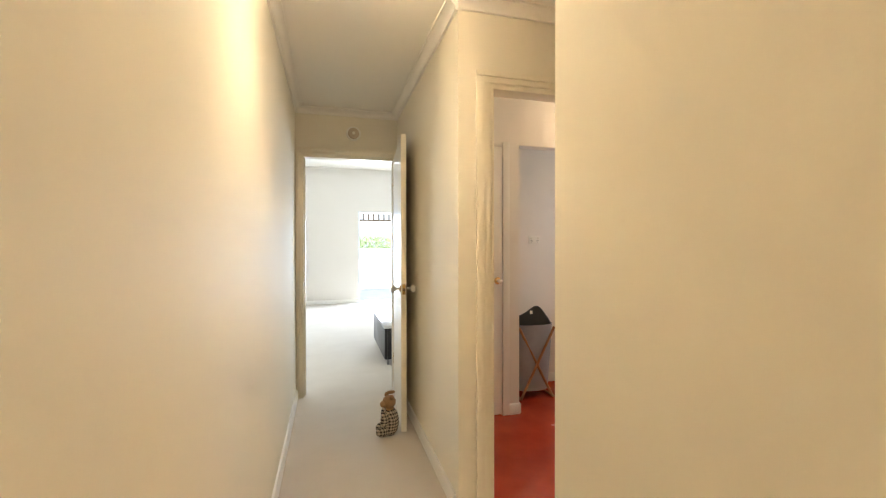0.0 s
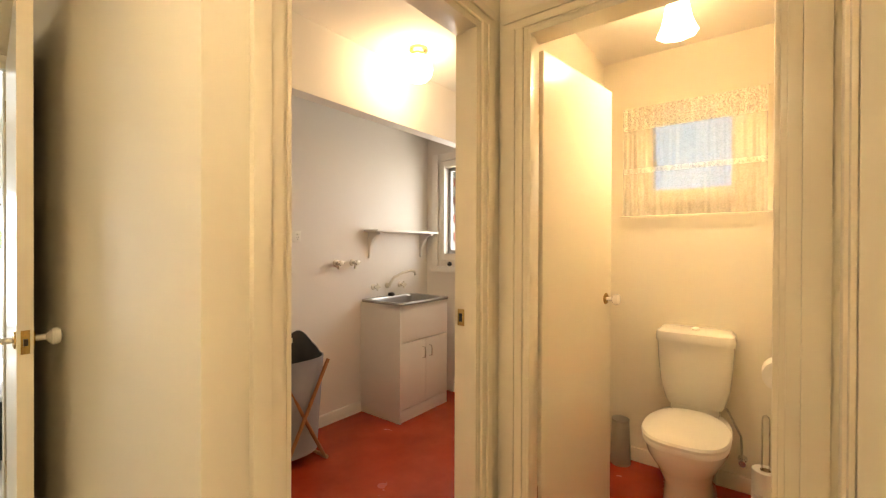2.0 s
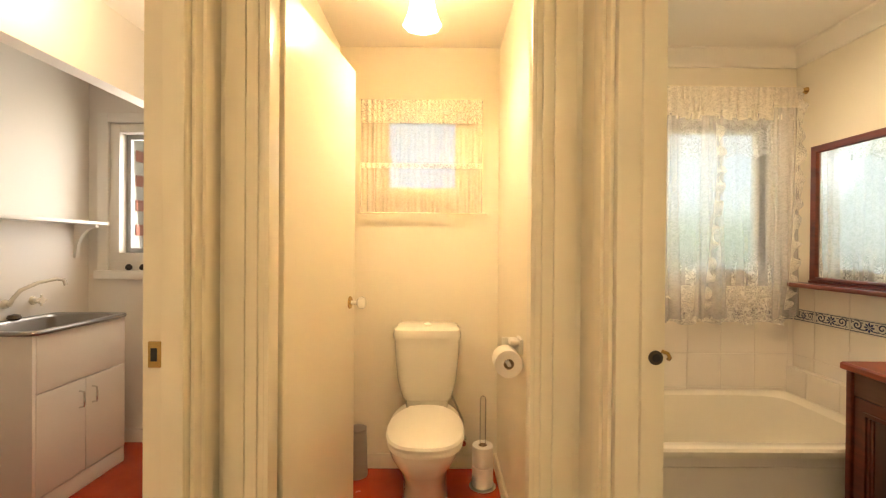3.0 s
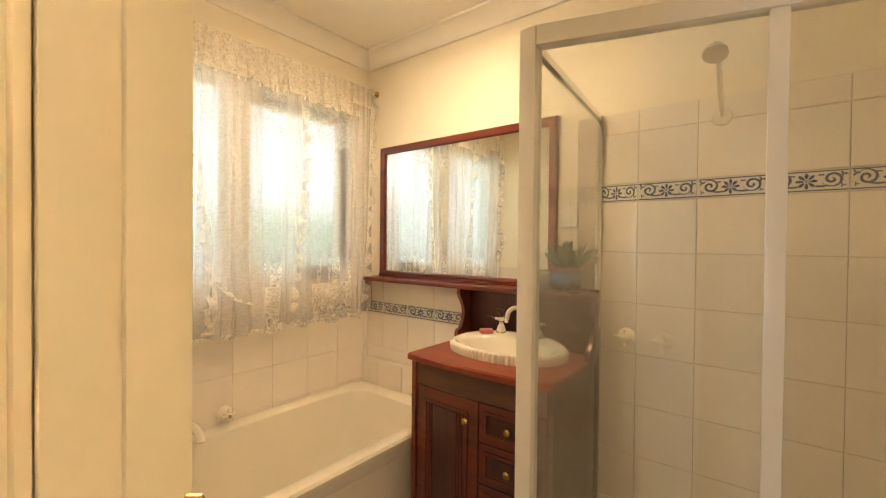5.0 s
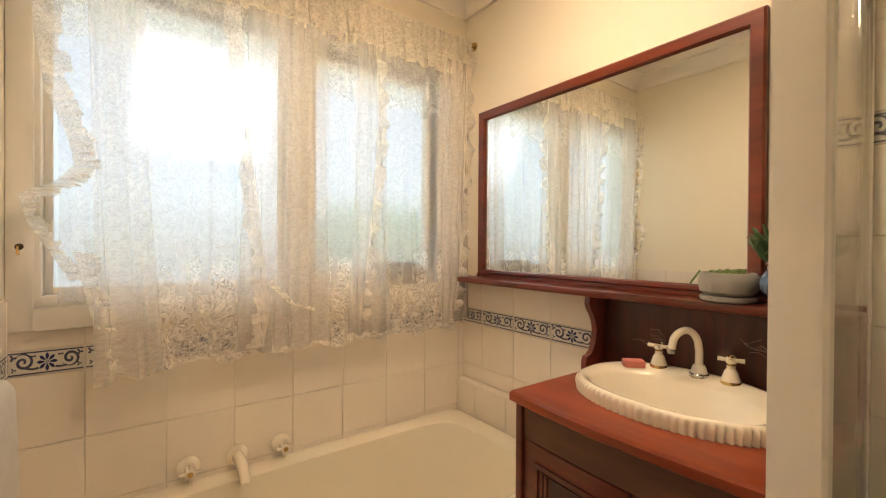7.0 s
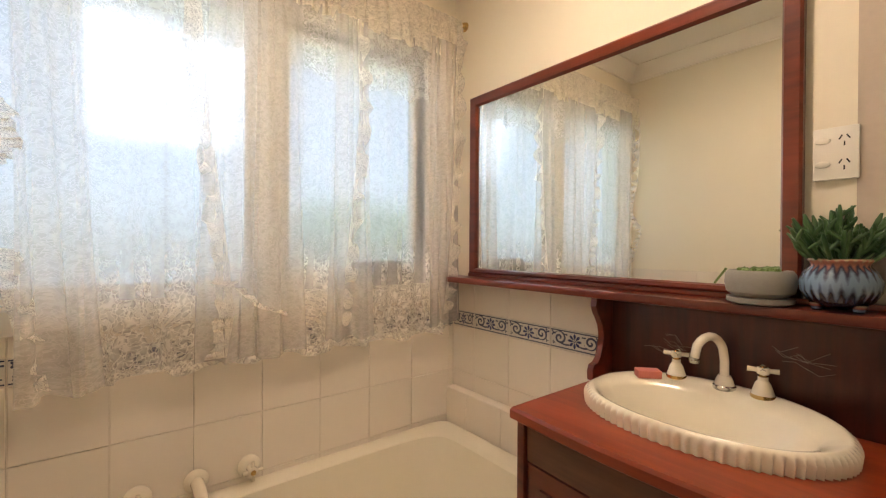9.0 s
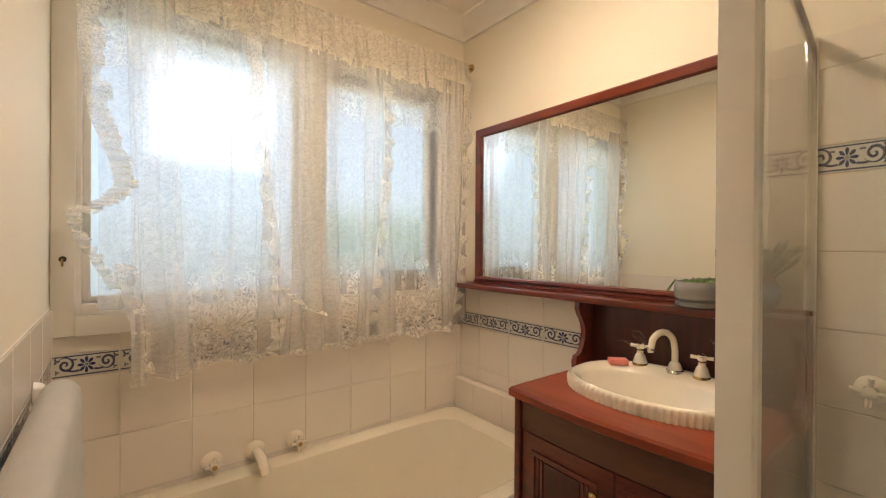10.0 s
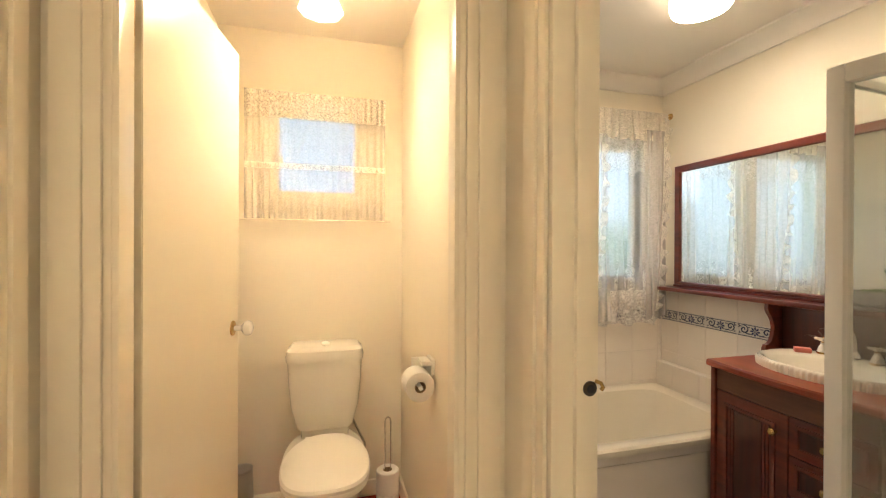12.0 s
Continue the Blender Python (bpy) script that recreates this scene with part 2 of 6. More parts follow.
def red_floor_mat(name):
    m, nt, p, out = node_mat(name)
    blot = ramp(nt, noise_tex(nt, 3.5, 4, 0.55), 0.3, 0.7)
    fine = noise_tex(nt, 40, 2)
    col = mix_rgb(nt, blot, (0.30, 0.028, 0.009), (0.44, 0.050, 0.016))
    nt.links.new(col, p.inputs["Base Color"])
    nt.links.new(math_node(nt, "ADD", math_node(nt, "MULTIPLY", blot, 0.12), 0.16), p.inputs["Roughness"])
    bump(nt, p, fine, 0.03, 0.001)
    return m


PAINT = surface("cream_wall_paint", (0.82, 0.755, 0.61), 0.68, spec=0.3, rough_vary=0.03, vary=0.012, scale=1.6, grain=160, bump_s=0.12, bump_d=0.0012)
WHITE_PAINT = surface("white_wall_paint", (0.81, 0.765, 0.70), 0.6, rough_vary=0.03, vary=0.012, scale=1.6, grain=160, bump_s=0.1, bump_d=0.001)
CEIL = surface("ceiling_paint", (0.85, 0.80, 0.71), 0.8, rough_vary=0.02, vary=0.012, scale=1.2, grain=120, bump_s=0.1, bump_d=0.001)
GLOSS = surface("gloss_trim_paint", (0.82, 0.745, 0.585), 0.30, rough_vary=0.03, vary=0.012, scale=2.5, grain=45, bump_s=0.05, bump_d=0.001, coat=0.2)
WHITE_GLOSS = surface("white_enamel", (0.82, 0.79, 0.73), 0.30, rough_vary=0.03, vary=0.012, scale=3, grain=40, bump_s=0.04, bump_d=0.001)
CARPET = carpet_mat("beige_carpet")
RED = red_floor_mat("red_painted_floor")
GREYFLOOR = surface("grey_vinyl_floor", (0.38, 0.36, 0.37), 0.4, vary=0.08)
TILE = tile_mat("cream_wall_tile", (0.83, 0.76, 0.66))
BORDER = border_mat("blue_frieze_tile")
PALEGROUT = surface("pale_grout", (0.81, 0.74, 0.64), 0.9, vary=0.08, scale=5, grain=80)
GROUT = surface("grout", (0.60, 0.51, 0.41), 0.9, vary=0.12, scale=5, grain=80)
CERAMIC = surface("ivory_ceramic", (0.80, 0.74, 0.60), 0.12, vary=0.02, bump_s=0, coat=0.5)
WHITE_CERAMIC = surface("white_ceramic", (0.82, 0.78, 0.68), 0.10, vary=0.02, bump_s=0, coat=0.5)
PLASTIC = surface("white_plastic", (0.80, 0.77, 0.69), 0.35, vary=0.02, bump_s=0)
CREAM_METAL = surface("ivory_enamelled_metal", (0.80, 0.73, 0.60), 0.18, vary=0.03, bump_s=0, coat=0.4)
CHROME = surface("chrome", (0.75, 0.74, 0.72), 0.14, metal=1.0, vary=0.05, bump_s=0)
STEEL = surface("brushed_steel", (0.33, 0.31, 0.285), 0.34, metal=1.0, vary=0.08, grain=120, bump_s=0.05)
BRASS = surface("worn_brass", (0.62, 0.42, 0.16), 0.25, metal=1.0, vary=0.12, bump_s=0)
DARKMETAL = surface("dark_bronze", (0.09, 0.07, 0.05), 0.35, metal=0.8, vary=0.1, bump_s=0)
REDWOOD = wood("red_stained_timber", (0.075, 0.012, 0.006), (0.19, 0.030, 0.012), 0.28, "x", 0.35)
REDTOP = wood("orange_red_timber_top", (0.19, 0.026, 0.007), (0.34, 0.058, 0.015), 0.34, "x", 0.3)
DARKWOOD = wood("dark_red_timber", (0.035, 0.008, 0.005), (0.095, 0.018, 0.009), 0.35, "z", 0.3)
BROWNWOOD = wood("worn_brown_timber", (0.07, 0.028, 0.015), (0.17, 0.07, 0.035), 0.5, "x", 0.1)
BAMBOO = wood("light_timber", (0.28, 0.11, 0.04), (0.45, 0.20, 0.08), 0.5, "z")
BLACKWOOD = surface("black_laminate", (0.018, 0.017, 0.020), 0.35, vary=0.1, bump_s=0.03)
LACE = lace("ivory_lace", (0.93, 0.90, 0.85), 0.24, 0.90, 24, 0.16)
LACE_HEAD = lace("ivory_gathered_lace", (0.90, 0.85, 0.75), 0.55, 0.9, 40)
LACE_NET = lace("ivory_net", (0.92, 0.88, 0.80), 0.30, 0.42, 50)
LACE_SHEER = lace("ivory_voile", (0.95, 0.93, 0.90), 0.22, 0.48, 26)
LACE_VOILE = lace("plain_voile", (0.95, 0.92, 0.88), 0.28, 0.36, 34)
LACE_EDGE = lace("ivory_lace_edging", (0.94, 0.90, 0.83), 0.34, 0.92, 46)
GLASS = clear_glass("shower_glass", (0.955, 0.965, 0.955), haze=0.07)
PANE = clear_glass("window_glass", (0.97, 0.98, 0.98))
OBSCURE = obscure_glass("obscure_glass")
NAVY = surface("navy_curtain_cloth", (0.012, 0.014, 0.045), 0.85, vary=0.15, scale=4, grain=200, bump_s=0.2)
GREYCLOTH = surface("grey_canvas", (0.36, 0.35, 0.36), 0.9, vary=0.12, scale=8, grain=260, bump_s=0.4, bump_d=0.001)
DARKCLOTH = surface("charcoal_felt", (0.085, 0.085, 0.08), 0.95, vary=0.12, grain=260, bump_s=0.3)
TOWEL = surface("white_terry_towel", (0.78, 0.75, 0.69), 0.95, vary=0.06, scale=20, grain=500, bump_s=0.8, bump_d=0.004)
PAPER = surface("toilet_paper", (0.84, 0.80, 0.72), 0.95, vary=0.03, grain=200, bump_s=0.2)
CARDBOARD = surface("cardboard", (0.35, 0.25, 0.15), 0.9)
SOAPM = surface("pink_soap", (0.70, 0.23, 0.18), 0.45, vary=0.06, scale=30)
GREYPOT = surface("grey_stoneware", (0.30, 0.285, 0.255), 0.6, vary=0.08, scale=20, grain=150)
LEAF = surface("succulent_green", (0.035, 0.10, 0.035), 0.38, second=(0.08, 0.16, 0.05), scale=30, grain=90, bump_s=0.05)
LEAF2 = surface("trailing_green", (0.12, 0.22, 0.05), 0.5, second=(0.22, 0.30, 0.10), scale=60, grain=90, bump_s=0)
SOIL = surface("soil", (0.04, 0.028, 0.02), 0.95, bump_s=0.5)
BRICK = tile_mat("red_brick", (0.22, 0.07, 0.045), 0.9)
MORTAR = surface("mortar", (0.33, 0.30, 0.27), 0.95)
GRASS = surface("mown_lawn", (0.10, 0.16, 0.05), 0.95, second=(0.16, 0.20, 0.08), scale=1.5, grain=30, bump_s=0.6, bump_d=0.02)
HEDGE = surface("hedge_leaves", (0.15, 0.22, 0.08), 0.6, second=(0.24, 0.32, 0.13), scale=6, grain=20, bump_s=0)
TRIMWHITE = surface("white_exterior_paint", (0.80, 0.80, 0.80), 0.5, vary=0.03)
RUBBER = surface("black_rubber", (0.02, 0.02, 0.02), 0.7)
LAMP_SHADE = lamp_mat("lit_opal_glass", (1.0, 0.71, 0.41), 5.5)
LAMP_BULB = lamp_mat("lit_bulb_glass", (1.0, 0.76, 0.49), 102.0)
LAMP_BULB_HALL = lamp_mat("lit_hall_bulb", (1.0, 0.79, 0.53), 54.0)
LAMP_SHADE_HALL = lamp_mat("lit_hall_shade", (1.0, 0.78, 0.50), 8.5)
LAMP_GLOBE = lamp_mat("lit_globe_glass", (1.0, 0.73, 0.45), 7.0)
# glow of the fill lamp added out of view over the hallway's start
LAMP_START_FILL = lamp_mat("start_fill_glow", (1.0, 0.80, 0.58), 7.5)
LAMP_BATH = lamp_mat("lit_oyster_glass", (1.0, 0.77, 0.53), 22.0)
LAMP_SIDE = lamp_mat("lit_oyster_side", (1.0, 0.74, 0.48), 1.5)
MIRROR, mnt, mp, mo = node_mat("mirror_silver")
mp.inputs["Base Color"].default_value = (0.86, 0.87, 0.84, 1)
mp.inputs["Metallic"].default_value, mp.inputs["Roughness"].default_value = 1.0, 0.015


def glaze_mat():
    m, nt, p, out = node_mat("drip_glaze")
    tc = nt.nodes.new("ShaderNodeTexCoord")
    sp = nt.nodes.new("ShaderNodeSeparateXYZ")
    nt.links.new(tc.outputs["UV"], sp.inputs[0])
    drip = math_node(nt, "MULTIPLY", math_node(nt, "SINE", math_node(nt, "MULTIPLY", sp.outputs[0], 6.28318 * 24)), 0.055)
    h = math_node(nt, "ADD", sp.outputs[1], drip)
    run = math_node(nt, "MULTIPLY", noise_tex(nt, 70, 3), 0.16)
    h = math_node(nt, "ADD", h, math_node(nt, "SUBTRACT", run, 0.08))
    col = mix_rgb(nt, ramp(nt, h, 0.14, 0.24), (0.010, 0.012, 0.035), (0.17, 0.25, 0.36))
    col = mix_rgb(nt, ramp(nt, h, 0.34, 0.44), col, (0.035, 0.03, 0.06))
    col = mix_rgb(nt, ramp(nt, h, 0.46, 0.56), col, (0.33, 0.12, 0.09))
    col = mix_rgb(nt, ramp(nt, h, 0.66, 0.78), col, (0.36, 0.27, 0.17))
    col = mix_rgb(nt, ramp(nt, h, 0.88, 0.94), col, (0.012, 0.015, 0.03))
    nt.links.new(col, p.inputs["Base Color"])
    p.inputs["Roughness"].default_value = 0.16
    p.inputs["Coat Weight"].default_value = 0.5
    return m


GLAZE = glaze_mat()


# ---------------------------------------------------------------- mesh helpers
def box(bm, x0, x1, y0, y1, z0, z1):
    v = [bm.verts.new(c) for c in ((x0, y0, z0), (x1, y0, z0), (x1, y1, z0), (x0, y1, z0), (x0, y0, z1), (x1, y0, z1), (x1, y1, z1), (x0, y1, z1))]
    for f in ((3, 2, 1, 0), (4, 5, 6, 7), (0, 1, 5, 4), (1, 2, 6, 5), (2, 3, 7, 6), (3, 0, 4, 7)):
        bm.faces.new([v[i] for i in f])


def boxes(*rows, bevel=0.0):
    bm = bmesh.new()
    for r in rows:
        box(bm, *r)
    if bevel:
        bmesh.ops.bevel(bm, geom=bm.edges[:], offset=bevel, segments=2, affect="EDGES", profile=0.6, clamp_overlap=True)
    return bm


def loft(loops, cap_start=True, cap_end=True, close=True):
    """Skin a list of closed loops of equal length."""
    bm = bmesh.new()
    rings = [[bm.verts.new(c) for c in lp] for lp in loops]
    n = len(rings[0])
    uv = bm.loops.layers.uv.new("UVMap")
    for k in range(len(rings) - 1):
        for i in range(n if close else n - 1):
            j = (i + 1) % n
            f = bm.faces.new((rings[k][i], rings[k][j], rings[k + 1][j], rings[k + 1][i]))
            for lo, (u, w) in zip(f.loops, ((i, k), (i + 1, k), (i + 1, k + 1), (i, k + 1))):
                lo[uv].uv = (u / n, w / (len(rings) - 1))
    if cap_start:
        bm.faces.new(rings[0][::-1])
    if cap_end:
        bm.faces.new(rings[-1])
    bmesh.ops.recalc_face_normals(bm, faces=bm.faces[:])
    return bm


def ellipse(cx, cy, z, a, b, n=40, power=2.0, flute=0.0, waves=0):
    out = []
    for i in range(n):
        t = 2 * math.pi * i / n
        c, s = math.cos(t), math.sin(t)
        k = 1 + flute * math.cos(waves * t)
        out.append((cx + a * k * math.copysign(abs(c) ** (2 / power), c), cy + b * k * math.copysign(abs(s) ** (2 / power), s), z))
    return out


def lathe(cx, cy, profile, n=24, caps=True):
    return loft([ellipse(cx, cy, z, r, r, n) for r, z in profile], caps, caps)


def lathe_axis(p, axis, profile, n=16):
    """A turned shape from p along an axis; profile: radius, distance."""
    q = Vector((0, 0, 1)).rotation_difference(Vector(axis)).to_matrix()
    return loft([[Vector(p) + q @ Vector(c) for c in ellipse(0, 0, d, r, r, n)] for r, d in profile])


def join(*bms):
    out = bms[0]
    for b in bms[1:]:
        me = bpy.data.meshes.new("tmp")
        b.to_mesh(me)
        b.free()
        out.from_mesh(me)
        bpy.data.meshes.remove(me)
    return out


def tube(points, radius, n=10):
    """A round rod through points."""
    pts = [Vector(p) for p in points]
    loops, up = [], None
    for i, p in enumerate(pts):
        d = (pts[min(i + 1, len(pts) - 1)] - pts[max(i - 1, 0)]).normalized()
        if up is None:
            up = d.orthogonal().normalized()
        up = (up - d * up.dot(d)).normalized()
        side = d.cross(up)
        r = radius[i] if isinstance(radius, (list, tuple)) else radius
        loops.append([p + (up * math.cos(a) + side * math.sin(a)) * r for a in (2 * math.pi * k / n for k in range(n))])
    return loft(loops)


def mesh_of(name, bm, material, smooth=None):
    me = bpy.data.meshes.new(name)
    bm.normal_update()
    bm.to_mesh(me)
    bm.free()
    me.materials.append(material)
    if smooth is not None:
        for p in me.polygons:
            p.use_smooth = True
        me.set_sharp_from_angle(angle=radians(smooth))
    return me


def part(name, bm, material, parent, label="", smooth=35):
    """One mesh, built in world places, under a thing or a part of it."""
    ob = new(name, mesh_of(name, bm, material, smooth))
    ob.parent = parent
    if parent.parent is None:
        ob.matrix_parent_inverse = Matrix.Translation(-parent.location)
    if label:
        ob["label"] = label
    return ob


def thing(name, at, label, category, group=""):
    ob = new(name)
    ob.empty_display_size = 0.05
    ob.location = at
    return tagged(ob, label, category, group)


def solid(name, bm, material, label, category, group="", smooth=35):
    return tagged(new(name, mesh_of(name, bm, material, smooth)), label, category, group)


def struct(name, bm, material, label, category="wall", smooth=None):
    return tagged(new(name, mesh_of(name, bm, material, smooth)), label, category, "", "structure")


# ---------------------------------------------------------------- plan
EB, SB = 3.215, -0.655          # bathroom: inner face of the east and south walls
TOP = 2.62                      # wall heads, above the ceilings

west_wall = struct("wall_hall_west", boxes((-0.1, 0, -1.6, 3.78, 0, TOP)), PAINT, "plain cream-painted hallway wall beside the carpet")
struct("wall_hall_south", boxes((-0.1, 0.92, -1.7, -1.6, 0, TOP)), PAINT, "plain cream-painted wall closing the hallway")
struct("wall_hall_east", boxes((0.82, 0.86, -1.6, 1.01, 0, TOP), (0.86, 0.92, -1.6, 0.9115, 0, TOP)), PAINT, "plain cream-painted hallway wall ending at a corner")
struct("wall_hall_east_north", boxes((0.86, 0.96, 2.06, 3.78, 0, TOP)), PAINT, "cream-painted hallway wall behind the open door")
bath_north = struct("wall_bath_north", boxes((0.8605, 0.91, 0.912, 1.01, 0, TOP), (0.91, 1.716, 0.912, 1.01, 2.06, TOP), (1.716, 1.76, 0.912, 1.01, 0, TOP), (1.76, 1.92, 0.9, 1.01, 0, TOP),
                                (1.92, EB, 0.9, 1.05, 0, TOP)), PAINT, "cream-painted wall with the bathroom doorway")
struct("wall_wc_west", boxes((1.92, 2.02, 1.05, 1.11, 0, TOP), (1.92, 2.02, 1.11, 1.865, 2.06, TOP), (1.92, 2.02, 1.865, 1.96, 0, TOP)), PAINT,
       "cream-painted wall with the toilet doorway")
struct("wall_laundry_south", boxes((0.86, 1.01, 1.96, 2.06, 0, TOP), (1.01, 1.795, 1.96, 2.06, 2.06, TOP), (1.795, 3.7, 1.96, 2.06, 0, TOP)), PAINT,
       "cream-painted wall with the laundry doorway")
struct("wall_hall_north", boxes((-2.7, 0.045, 3.78, 3.88, 0, 3.1), (0.045, 0.852, 3.78, 3.88, 2.055, 3.1), (0.852, 3.8, 3.78, 3.88, 0, 3.1)), PAINT,
       "cream-painted wall with the living-room doorway")
bath_south = struct("wall_bath_south", boxes((0.92, EB + 0.2, SB - 0.1, SB, 0, TOP)), PAINT, "cream-painted bathroom wall above the tiles")
wall_east = struct("wall_east", boxes((EB, EB + 0.2, SB, -0.585, 0, TOP), (EB, EB + 0.2, -0.585, 0.885, 0, 1.035), (EB, EB + 0.2, -0.585, 0.885, 2.03, TOP),
                                (EB, EB + 0.2, 0.885, 1.27, 0, TOP), (EB, EB + 0.2, 1.27, 1.71, 0, 1.575), (EB, EB + 0.2, 1.27, 1.71, 2.02, TOP),
                                (EB, EB + 0.2, 1.71, 1.96, 0, TOP)), PAINT, "cream-painted outer wall with two windows")
struct("wall_laundry_east", boxes((3.52, 3.7, 2.06, 2.5, 0, TOP), (3.52, 3.7, 2.5, 3.5, 0, 1.15), (3.52, 3.7, 2.5, 3.5, 2.04, TOP), (3.52, 3.7, 3.5, 3.78, 0, TOP)),
       WHITE_PAINT, "white-painted laundry wall with a window")
struct("wall_laundry_north", boxes((0.96, 3.52, 3.635, 3.78, 0, TOP)), WHITE_PAINT, "white-painted laundry wall")
struct("wall_laundry_partition", boxes((0.96, 0.98, 3.0, 3.09, 0, TOP), (0.98, 1.53, 3.0, 3.09, 2.03, TOP), (1.53, 1.67, 3.0, 3.09, 0, TOP), (1.67, 3.52, 3.0, 3.09, 2.045, TOP)),
       WHITE_PAINT, "white-painted partition with a wide opening")
struct("wall_living_north", boxes((-2.7, -1.95, 9.65, 9.8, 0, 3.1), (-1.95, -0.62, 9.65, 9.8, 0, 0.25), (-1.95, -0.62, 9.65, 9.8, 2.1, 3.1), (-0.62, 0.9, 9.65, 9.8, 0, 3.1),
                                  (0.9, 3.0, 9.65, 9.8, 2.06, 3.1), (3.0, 3.8, 9.65, 9.8, 0, 3.1)), WHITE_PAINT, "white-painted living-room wall with a glazed door")
struct("wall_living_west", boxes((-2.8, -2.7, 3.78, 9.8, 0, 3.1)), WHITE_PAINT, "white-painted living-room wall")
struct("wall_living_east", boxes((3.7, 3.8, 3.88, 9.65, 0, 3.1)), WHITE_PAINT, "white-painted living-room wall")

struct("floor_hall", boxes((0.0, 0.82, -1.6, 1.01, -0.1, 0), (0, 1.92, 1.01, 1.96, -0.1, 0), (0, 0.86, 1.96, 3.78, -0.1, 0), (0.045, 0.852, 3.78, 3.88, -0.1, 0)), CARPET, "beige carpet along the hallway", "floor")
struct("floor_living", boxes((-2.7, 3.7, 3.88, 9.65, -0.1, 0)), CARPET, "pale beige living-room carpet", "floor")
struct("floor_laundry", boxes((0.96, 3.52, 2.06, 3.635, -0.1, 0), (1.01, 1.795, 1.96, 2.06, -0.1, 0)), RED, "glossy mottled red laundry floor", "floor")
struct("floor_wc", boxes((2.02, EB, 1.05, 1.96, -0.1, 0), (1.92, 2.02, 1.11, 1.865, -0.1, 0)), RED, "glossy mottled red toilet floor", "floor")
struct("floor_bath", boxes((0.92, EB, SB, 0.9, -0.1, 0), (0.91, 1.716, 0.9, 1.01, -0.1, 0)), GREYFLOOR, "grey vinyl bathroom floor", "floor")
struct("ceiling_hall", boxes((0, 0.82, -1.6, 1.01, 2.45, 2.55), (0, 1.92, 1.01, 1.96, 2.45, 2.55), (0, 0.86, 1.96, 3.78, 2.45, 2.55)), CEIL, "white plaster hallway ceiling", "ceiling")
struct("ceiling_bath", boxes((0.92, EB, SB, 0.9, 2.385, 2.5)), CEIL, "white plaster bathroom ceiling", "ceiling")
struct("ceiling_wc", boxes((2.02, EB, 1.05, 1.96, 2.40, 2.5)), CEIL, "white plaster toilet ceiling", "ceiling")
struct("ceiling_laundry", boxes((0.96, 3.52, 2.06, 3.0, 2.42, 2.58), (0.96, 3.52, 3.09, 3.635, 2.42, 2.58)), CEIL, "white plaster laundry ceiling", "ceiling")
struct("ceiling_living", boxes((-2.7, 3.7, 3.88, 9.65, 3.0, 3.1)), CEIL, "white plaster living-room ceiling", "ceiling")
struct("roof", boxes((-0.6, 4.5, -2.2, 3.78, 2.64, 2.74), (-3.1, 4.1, 3.78, 10.4, 3.12, 3.2)), TRIMWHITE, "plain roof slab over the rooms", "roof")
struct("fascia", boxes((4.48, 4.53, -2.2, 3.78, 2.44, 2.70), bevel=0.004), TRIMWHITE, "white-painted eaves fascia board over the side garden", "fascia")
struct("ground", boxes((-400, 400, -400, 400, -0.5, -0.15)), GRASS, "mown lawn around the house", "ground")


# ---------------------------------------------------------------- trim
def profile_run(a, b, out, profile):
    """Sweep a profile (distance from wall, height) from a to b along a wall that faces out."""
    a, b, out = Vector(a), Vector(b), Vector(out)
    return loft([[p + out * d + Vector((0, 0, h)) for d, h in profile] for p in (a, b)])


def cove(z, s):
    return [(0, z), (s, z), (s, z - 0.012), (s * 0.72, z - 0.2 * s), (s * 0.45, z - 0.42 * s), (s * 0.24, z - 0.7 * s), (0.014, z - s * 0.86), (0.014, z - s), (0, z - s)]


def cornice(name, a, b, out, z, s, label):
    return struct(name, profile_run((*a, 0), (*b, 0), (*out, 0), cove(z, s)), CEIL, label, "cornice", 50)


for k, (a, b, o) in enumerate((((0, -1.6), (0, 3.78), (1, 0)), ((0.82, -1.6), (0.82, 1.01), (-1, 0)), ((0.86, 1.96), (0.86, 3.78), (-1, 0)), ((0, 3.78), (0.86, 3.78), (0, -1)),
                               ((0.86, 1.96), (1.92, 1.96), (0, -1)), ((0.82, 1.01), (1.92, 1.01), (0, 1)), ((1.92, 1.01), (1.92, 1.96), (-1, 0)))):
    cornice("cornice_hall_%d" % (k + 1), a, b, o, 2.45, 0.055, "small coved plaster cornice along the hallway")
for k, (a, b, o) in enumerate((((EB, SB), (EB, 0.9), (-1, 0)), ((0.92, SB), (EB, SB), (0, 1)), ((0.92, 0.9), (EB, 0.9), (0, -1)), ((0.92, SB), (0.92, 0.9), (1, 0)))):
    cornice("cornice_bath_%d" % (k + 1), a, b, o, 2.385, 0.085, "moulded plaster cornice round the bathroom")

SKIRT = [(0, 0), (0.016, 0), (0.016, 0.065), (0.010, 0.078), (0, 0.08)]


def skirting(name, a, b, out, mat=WHITE_GLOSS, label="white-painted timber skirting board"):
    return struct(name, profile_run((*a, 0.001), (*b, 0.001), (*out, 0), SKIRT), mat, label, "baseboard", 50)


